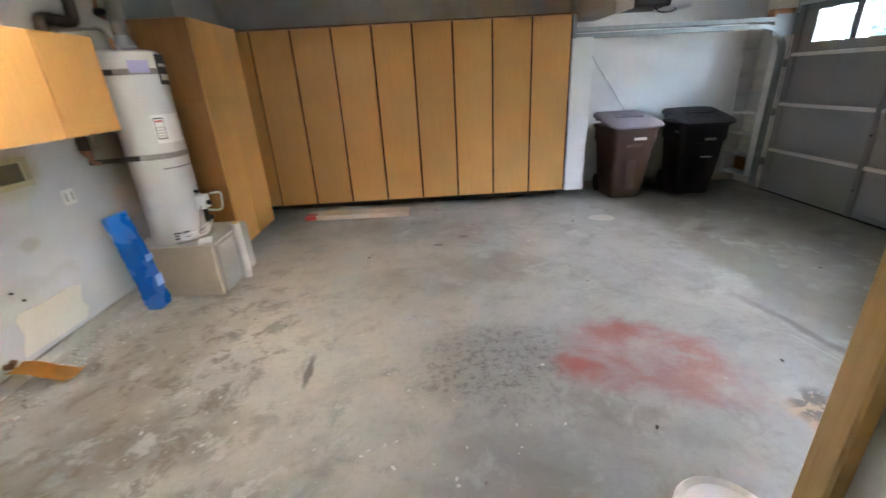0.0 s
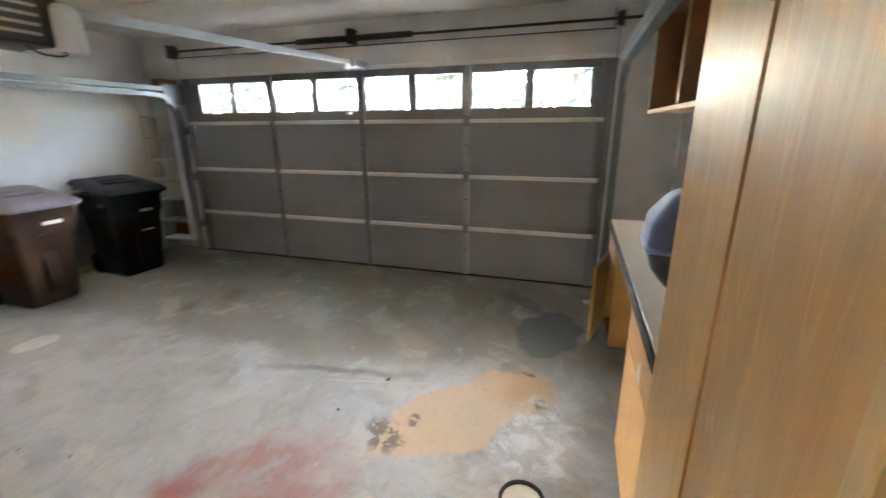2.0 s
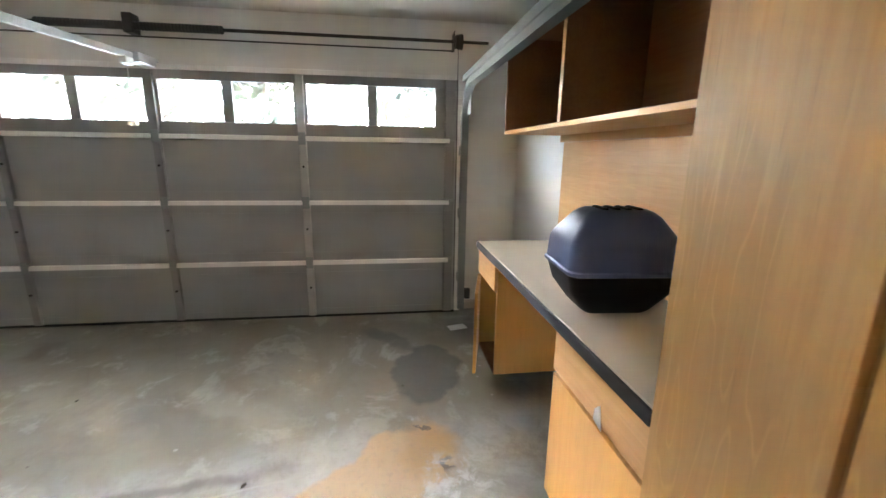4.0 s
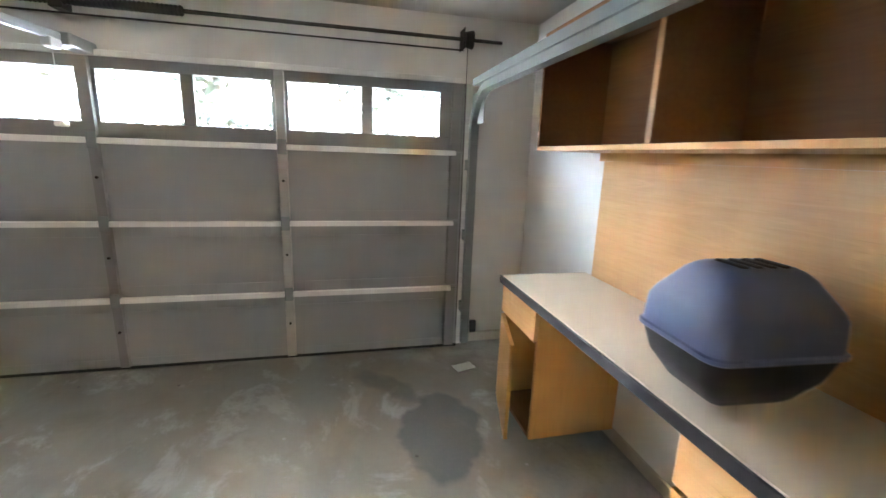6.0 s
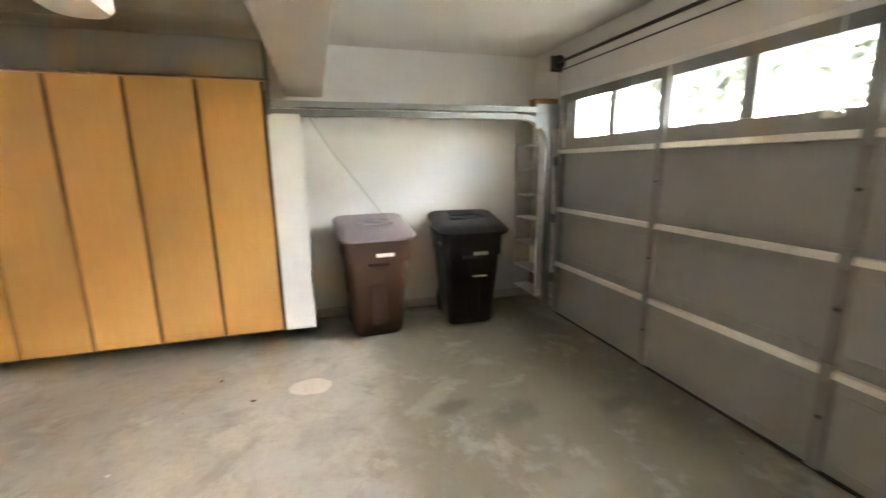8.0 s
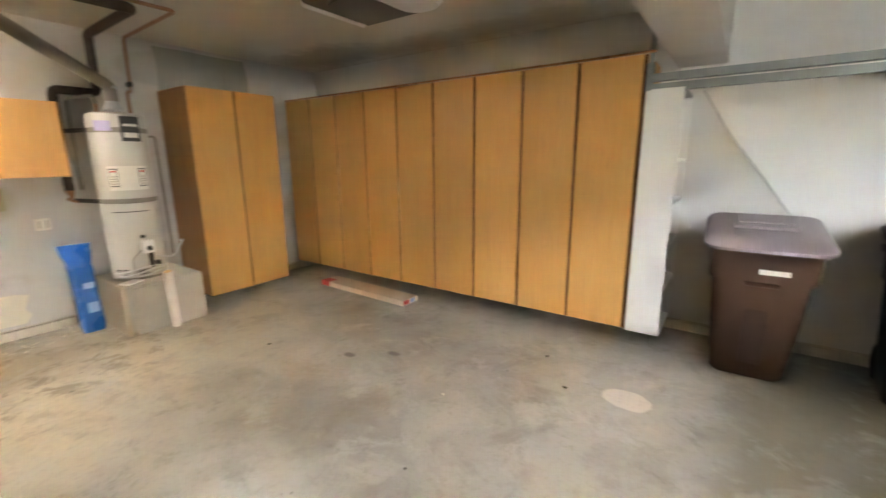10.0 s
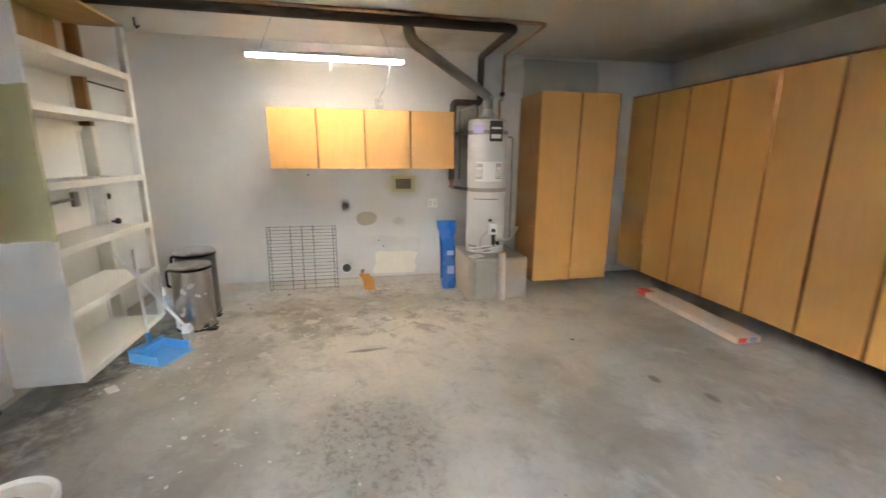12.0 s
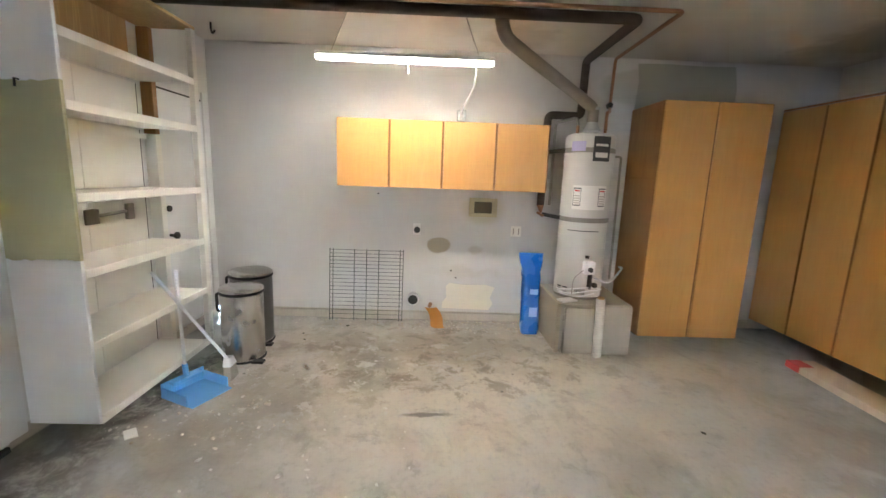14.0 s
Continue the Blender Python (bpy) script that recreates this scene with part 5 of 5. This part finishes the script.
def wheelie(name, at, turn, mb, ml, label, hw0, hd0, hw1, hd1, h, cap):
    """Wheeled refuse cart: tapered tub, moulded rim, sloping lid, axle wheels, grab bar and print."""
    t = thing(name, at, label, "wheeled bin", "refuse bins", turn)
    tub = part("tub", section_stack([(0.0, 0, 0.02, hw0 - 0.02, hd0 - 0.02, 0.05), (0.025, 0, 0.02, hw0, hd0, 0.06), (h * 0.30, 0, 0.012, hw0 + (hw1 - hw0) * 0.35, hd0 + (hd1 - hd0) * 0.35, 0.06), (h * 0.66, 0, 0, hw0 + (hw1 - hw0) * 0.75, hd0 + (hd1 - hd0) * 0.75, 0.06), (h * 0.69, 0, 0, hw1, hd1, 0.06), (h * 0.86, 0, 0, hw1 + 0.005, hd1 + 0.005, 0.06)]), mb, t)
    part("rim", section_stack([(h * 0.855, 0, 0, hw1 + 0.02, hd1 + 0.02, 0.07), (h * 0.89, 0, 0, hw1 + 0.024, hd1 + 0.024, 0.07)]), mb, tub)
    fy = -(hd0 + (hd1 - hd0) * 0.35) - 0.004
    part("front_recess", box((-hw0 * 0.30, fy + 0.012 - 0.02, h * 0.12), (hw0 * 0.30, fy + 0.016, h * 0.50), 0.012, 2), cap, tub)
    part("grab_bar", tube([(-hw0 * 0.42, -hd1 + 0.012, h * 0.665), (hw0 * 0.42, -hd1 + 0.012, h * 0.665)], 0.016, 10), mb, tub)
    lid = bmesh.new()
    section_stack([(0.0, 0, -0.03, hw1 + 0.045, hd1 + 0.055, 0.10), (0.02, 0, -0.03, hw1 + 0.05, hd1 + 0.06, 0.10), (0.045, 0, -0.02, hw1 + 0.03, hd1 + 0.03, 0.09), (0.058, 0, -0.01, hw1 - 0.03, hd1 - 0.04, 0.08)], 7, lid)
    for v in lid.verts:
        v.co.z += h * 0.893 + (v.co.y + hd1) * 0.16
    ld = part("lid", lid, ml, t)
    zt = h * 0.893 + 0.058
    bm = box((-hw1 * 0.62, -hd1 * 0.35, 0.0), (hw1 * 0.62, -hd1 * 0.08, 0.018), 0.006)
    for v in bm.verts:
        v.co.z += zt + (v.co.y + hd1) * 0.16
    part("lid_grip", bm, ml, ld)
    bm = box((-hw1 * 0.5, hd1 * 0.12, 0.0), (hw1 * 0.55, hd1 * 0.75, 0.01), 0.004)
    for v in bm.verts:
        v.co.z += zt + (v.co.y + hd1) * 0.16
    part("lid_panel", bm, ml, ld)
    for s in (-1, 1):
        w = part("wheel", tube([(s * (hw0 - 0.045), hd0 + 0.03, 0.115), (s * (hw0 - 0.04), hd0 + 0.03, 0.115), (s * (hw0 + 0.005), hd0 + 0.03, 0.115), (s * (hw0 + 0.01), hd0 + 0.03, 0.115)], [0.10, 0.115, 0.115, 0.10], 24), m_rubber, t)
    part("axle", tube([(-hw0, hd0 + 0.03, 0.115), (hw0, hd0 + 0.03, 0.115)], 0.012, 8), m_dark_metal, t)
    for x in (-0.6, -0.2, 0.2, 0.6):
        bm = box((hw1 * x - 0.012, -hd1 * 0.9, 0.0), (hw1 * x + 0.012, -hd1 * 0.45, 0.008), 0.003)
        for v in bm.verts:
            v.co.z += zt - 0.006 + (v.co.y + hd1) * 0.16
        part("lid_rib", bm, ml, ld)
    part("rear_handle", tube([(-hw1 * 0.8, hd1 + 0.085, h * 0.93), (hw1 * 0.8, hd1 + 0.085, h * 0.93)], 0.015, 10), mb, t)
    return t, fy


b1, fy = wheelie("wheeled_bin", (2.485, 5.40, 0.0), 2.0, m_brown, m_brown_lid, "brown wheeled refuse bin with a faded mauve lid", 0.205, 0.22, 0.275, 0.295, 1.0, plain("dark_brown_recess", (0.06, 0.03, 0.02), 0.6))
part("bar_print", box((-0.02, -0.308, 0.735), (0.13, -0.301, 0.765)), m_paper, b1, "white printed strip")
b2, fy = wheelie("wheeled_bin", (3.37, 5.40, 0.0), -5.0, m_black, m_black, "black wheeled refuse bin with its lid closed", 0.215, 0.22, 0.275, 0.29, 1.0, m_black)
part("bar_print", box((0.0, -0.300, 0.685), (0.13, -0.294, 0.715)), m_board_grey, b2, "pale printed strip")
part("bar_print", box((0.0, -0.262, 0.475), (0.13, -0.25, 0.487)), m_paper, b2, "white printed strip")
part("side_tag", box((-0.281, -0.20, 0.77), (-0.276, -0.10, 0.80)), m_board_grey, b2)

# ---- floor things ----
cb = thing("flat_carton", (-0.92, 5.10, 0.0), "long flat pale carton with red printed ends on the floor", "carton", turn=-2.0)
part("sleeve", box((-0.64, -0.115, 0.0), (0.64, 0.115, 0.055), 0.004), m_card, cb)
part("red_band", box((-0.641, -0.1165, 0.002), (-0.50, 0.0, 0.0565), 0.003), m_red, cb)
part("red_print", box((0.6402, -0.10, 0.006), (0.642, -0.02, 0.05)), m_red, cb)
part("blue_print", box((0.6402, 0.0, 0.006), (0.642, 0.07, 0.05)), plain("blue_print", (0.25, 0.32, 0.55), 0.6), cb)

dp = thing("dustpan", (-0.93, 0.60, 0.0), "light blue upright dustpan with a white stick handle", "dustpan", turn=-25)
bm = bmesh.new()
add_box(bm, (-0.14, -0.13, 0.004), (0.14, 0.14, 0.012), 0.002)
add_box(bm, (-0.145, -0.13, 0.004), (-0.135, 0.10, 0.075), 0.003)
add_box(bm, (0.135, -0.13, 0.004), (0.145, 0.10, 0.075), 0.003)
add_box(bm, (-0.145, -0.14, 0.004), (0.145, -0.13, 0.10), 0.003)
add_box(bm, (-0.10, -0.13, 0.075), (0.10, -0.07, 0.10), 0.004)
part("pan", bm, m_blue_pan, dp)
part("socket", tube([(0, -0.10, 0.08), (0, -0.11, 0.18)], 0.018, 12), m_blue_pan, dp)
part("stick", tube([(0, -0.11, 0.18), (0.0, -0.125, 0.80)], 0.011, 10), m_white_plastic, dp)
br = thing("broom", (-1.16, 0.70, 0.0), "small white-handled broom leaning against the shelves", "broom")
part("bristles", section_stack([(0.0, 0, 0, 0.06, 0.03, 0.01), (0.09, -0.01, -0.01, 0.045, 0.025, 0.01)]), m_board_grey, br)
part("head", section_stack([(0.09, -0.01, -0.01, 0.05, 0.03, 0.012), (0.14, -0.02, -0.02, 0.03, 0.025, 0.012)]), m_white_plastic, br)
part("stick", tube([(-0.01, -0.015, 0.12), (0.33, -0.26, 0.82)], 0.011, 10), m_white_plastic, br)

pail = thing("plastic_pail", (0.83, 0.86, 0.0), "white plastic pail with its lid on, beside the cabinet", "pail")
part("body", lathe([(0.0, 0.0), (0.112, 0.0), (0.116, 0.006), (0.130, 0.29), (0.136, 0.295), (0.136, 0.312)], 40), m_white_plastic, pail)
part("lid", lathe([(0.139, 0.295), (0.141, 0.320), (0.134, 0.328), (0.124, 0.323), (0.117, 0.316), (0.0, 0.316)], 40), m_white_plastic, pail)
part("smear", lathe([(0.0, 0.3168), (0.045, 0.3168), (0.05, 0.3162)], 20), plain("reddish_residue", (0.50, 0.33, 0.31), 0.6, vary=0.4, grain=25), pail, "dried reddish paint smear")
rg = thing("paint_lid", (1.60, 0.83, 0.0), "white paint lid in a black rubber ring lying on the floor", "lid")
part("ring", lathe([(0.085, 0.0), (0.098, 0.004), (0.10, 0.015), (0.095, 0.026), (0.085, 0.024), (0.083, 0.01)], 32), m_rubber, rg)
part("disc", lathe([(0.083, 0.010), (0.06, 0.012), (0.0, 0.011)], 32), m_paper, rg)
single("paper_sheet", box((0, 0, 0), (0.10, 0.16, 0.003), 0.001), m_paper, "small white paper on the floor by the garage door", "paper", (3.86, 0.40, 0.0), turn=15)
single("floor_chip", box((0, 0, 0), (0.10, 0.06, 0.004), 0.001), m_paper, "flat white chip under the shelf unit", "paper", (-0.52, 0.42, 0.0), turn=40)

rng = random.Random(5)
dark_bit = plain("dark_debris", (0.05, 0.04, 0.03), 0.8)
pale_bit = plain("pale_debris", (0.62, 0.59, 0.53), 0.8)
SPOTS = ((-0.61, 3.71, 0), (-1.98, 0.95, 0), (-1.85, 1.0, 0), (1.9, 1.9, 0), (2.25, 1.75, 0), (3.05, 2.95, 0), (-0.35, 1.45, 1), (-0.25, 1.5, 1), (-0.2, 1.38, 1), (0.1, 1.1, 1), (0.15, 1.05, 1), (-0.3, 0.95, 1), (0.95, 3.9, 1), (-2.2, 1.3, 0), (-2.1, 2.7, 1), (-2.25, 2.5, 1), (-0.7, 0.85, 1), (-0.9, 0.9, 1), (1.0, 1.5, 0), (1.55, 4.4, 0), (1.3, 4.75, 0))
for x, y, pale in SPOTS:
    bm = bmesh.new()
    bmesh.ops.create_icosphere(bm, subdivisions=1, radius=0.008 + 0.006 * rng.random(), matrix=Matrix.Diagonal((1.5, 0.8, 0.4, 1)))
    for v in bm.verts:
        v.co *= 0.75 + 0.5 * rng.random()
    low = min(v.co.z for v in bm.verts)
    single("debris_crumb", bm, pale_bit if pale else dark_bit, "pale crumb of plaster on the floor" if pale else "dark crumb of dirt on the floor", "debris", (x, y, -low), "floor debris", rng.random() * 180)

bm = bmesh.new()
for i in range(520):
    if i < 300:
        x, y = XW + 0.02 + 0.30 * rng.random() ** 2.2, rng.uniform(0.8, 3.1)
    elif i < 420:
        x, y = rng.uniform(-1.3, -0.45), 0.30 + 0.55 * rng.random() ** 1.3
    else:
        x, y = rng.uniform(-1.6, 0.6), rng.uniform(0.9, 2.0)
    r = 0.002 + 0.008 * rng.random() ** 3
    m = Matrix.Translation((x, y, r * 0.35)) @ Matrix.Rotation(rng.random() * 6.3, 4, "Z") @ Matrix.Diagonal((1.6, 1.0, 0.45, 1))
    bmesh.ops.create_icosphere(bm, subdivisions=1, radius=r, matrix=m)
tagged(single("plaster_grit", bm, pale_bit, "scattered pale plaster grit along the laundry wall", "grit"), kind="stuff")

# loose cable on the north wall
single("hanging_cable", tube([(0, 0, 0), (0.18, 0.012, -0.30), (0.42, 0.012, -0.62), (0.62, 0.012, -0.90)], 0.005, 6), plain("grey_cable", (0.42, 0.42, 0.40), 0.5), "thin grey cable hanging down the white wall", "cable", (2.02, 5.80, 1.92))
# small fittings
single("door_sensor", box((0, 0, 0), (0.03, 0.05, 0.10), 0.006), m_ink, "small dark door sensor on the track", "sensor", (4.10, 0.34, 0.18))
single("ceiling_hook", tube(bend([(0, 0, 0), (0, 0, -0.06), (0.02, 0.02, -0.09), (0.0, 0.03, -0.06)], 0.02), 0.008, 8), m_dark_metal, "dark metal hook in the ceiling", "hook", (-1.95, 0.30, ZC))
single("panel_hook", tube([(0, 0, 0), (0.02, 0, 0), (0.022, 0, -0.035)], 0.005, 6), m_dark_metal, "small dark hook on the white shelf panel", "hook", (-0.431, 0.20, 1.80))
pic = thing("hall_picture", (-0.06, -0.259, 1.17), "cream picture in an orange-brown wooden frame on the olive wall", "picture")
part("picture_frame", box((-0.02, 0.0, -0.30), (0.34, 0.014, 0.26), 0.004), m_oak_brown_shade, pic)
part("picture_sheet", box((0.03, 0.0145, -0.24), (0.29, 0.017, 0.20)), m_shelf_white, pic)

# ---- outside ----
struct("eave", box((XE + 0.152, -3.5, 2.91), (5.60, 9.5, 3.08)), m_bark, "dark timber roof overhang above the garage door", "eave")
struct("wall_gable", box((XE, -3.5, ZC + 0.121), (XE + 0.15, 9.5, 3.3)), m_wall, "painted outer wall above the garage door", "wall")
struct("wall_outer_south", box((XE, -3.5, -0.1), (XE + 0.15, YSE - 0.152, ZC + 0.12)), m_wall, "painted outer wall beside the garage", "wall")
struct("wall_outer_north", box((XE, YN + 0.152, -0.1), (XE + 0.15, 9.5, ZC + 0.12)), m_wall, "painted outer wall beside the garage", "wall")
hedge = thing("hedge", (17.0, 3.0, -0.03), "leafy green hedge beyond the driveway", "hedge")
bm = bmesh.new()
rg2 = random.Random(9)
for i in range(2600):
    a = rg2.random()
    p = Vector((rg2.uniform(-0.8, 0.8), rg2.uniform(-18, 18), 0))
    top = 2.6 + 0.8 * noise.noise(Vector((p.y * 0.35, 3.0, 0)))
    p.z = top * rg2.random() ** 0.8
    s = 0.20 + 0.20 * rg2.random()
    u, w = Vector((rg2.uniform(-1, 1), rg2.uniform(-1, 1), rg2.uniform(-1, 1))).normalized() * s, Vector((rg2.uniform(-1, 1), rg2.uniform(-1, 1), rg2.uniform(-1, 1))).normalized() * s
    bm.faces.new([bm.verts.new(p + q) for q in (-u, w * 0.6, u, -w * 0.6)])
part("leaves", bm, m_leaf, hedge)
hedge["kind"] = "stuff"


def street_tree(at, height, spread, seed):
    """Broad street tree: tapered trunk, forked limbs and a loose crown of leaf blades in clumps."""
    rnd = random.Random(seed)
    t = thing("street_tree", at, "broad leafy green street tree beyond the driveway", "tree", "trees across the street")
    fork = height * 0.28
    trunk = bmesh.new()
    add_tube(trunk, [(0, 0, 0), (0.04, 0.02, fork * 0.5), (0.0, 0.05, fork), (0.05, 0.0, height * 0.55)], [0.24, 0.18, 0.15, 0.06], 10)
    part("trunk", trunk, m_bark, t)
    clumps = []
    for i in range(7):
        a = 2 * math.pi * i / 7 + rnd.uniform(-0.3, 0.3)
        r, z = spread * rnd.uniform(0.45, 0.8), height * rnd.uniform(0.34, 0.78)
        tip = Vector((r * math.cos(a), r * math.sin(a), z))
        limb = bmesh.new()
        add_tube(limb, [(0, 0.04, fork * 0.95), (tip.x * 0.35, tip.y * 0.35, fork + (z - fork) * 0.5), tip], [0.09, 0.06, 0.025], 7)
        part("limb", limb, m_bark, t)
        clumps += [(tip, spread * 0.5), (tip * 0.6 + Vector((0, 0, height * 0.32)), spread * 0.5)]
    clumps += [(Vector((rnd.uniform(-1, 1), rnd.uniform(-1, 1), height * 0.85)), spread * 0.45) for i in range(3)]
    crown = bmesh.new()
    for c, r in clumps:
        for i in range(80):
            d = Vector((rnd.gauss(0, 1), rnd.gauss(0, 1), rnd.gauss(0, 0.75))).normalized() * r * rnd.random() ** 0.4
            p, s = c + d, rnd.uniform(0.24, 0.42)
            u = Vector((rnd.uniform(-1, 1), rnd.uniform(-1, 1), rnd.uniform(-0.5, 0.5))).normalized() * s
            w = Vector((rnd.uniform(-1, 1), rnd.uniform(-1, 1), rnd.uniform(-1, 1))).normalized() * s * 0.6
            crown.faces.new([crown.verts.new(p + q) for q in (-u, w, u, -w)])
    part("crown", crown, m_leaf, t)
    return t


# the trees at y 1.0 and 5.4 are added to block low skylight
for i, (x, y, h, r) in enumerate(((17.5, -13.0, 7.4, 2.8), (18.5, -8.4, 8.2, 2.9), (17.0, -3.6, 7.0, 2.7), (18.2, 1.0, 7.4, 2.8), (17.2, 5.4, 7.0, 2.7), (18.6, 9.8, 8.4, 3.0), (17.4, 14.4, 7.4, 2.8), (18.0, 19.0, 8.0, 2.9))):
    street_tree((x, y, -0.03), h, r, 40 + i)
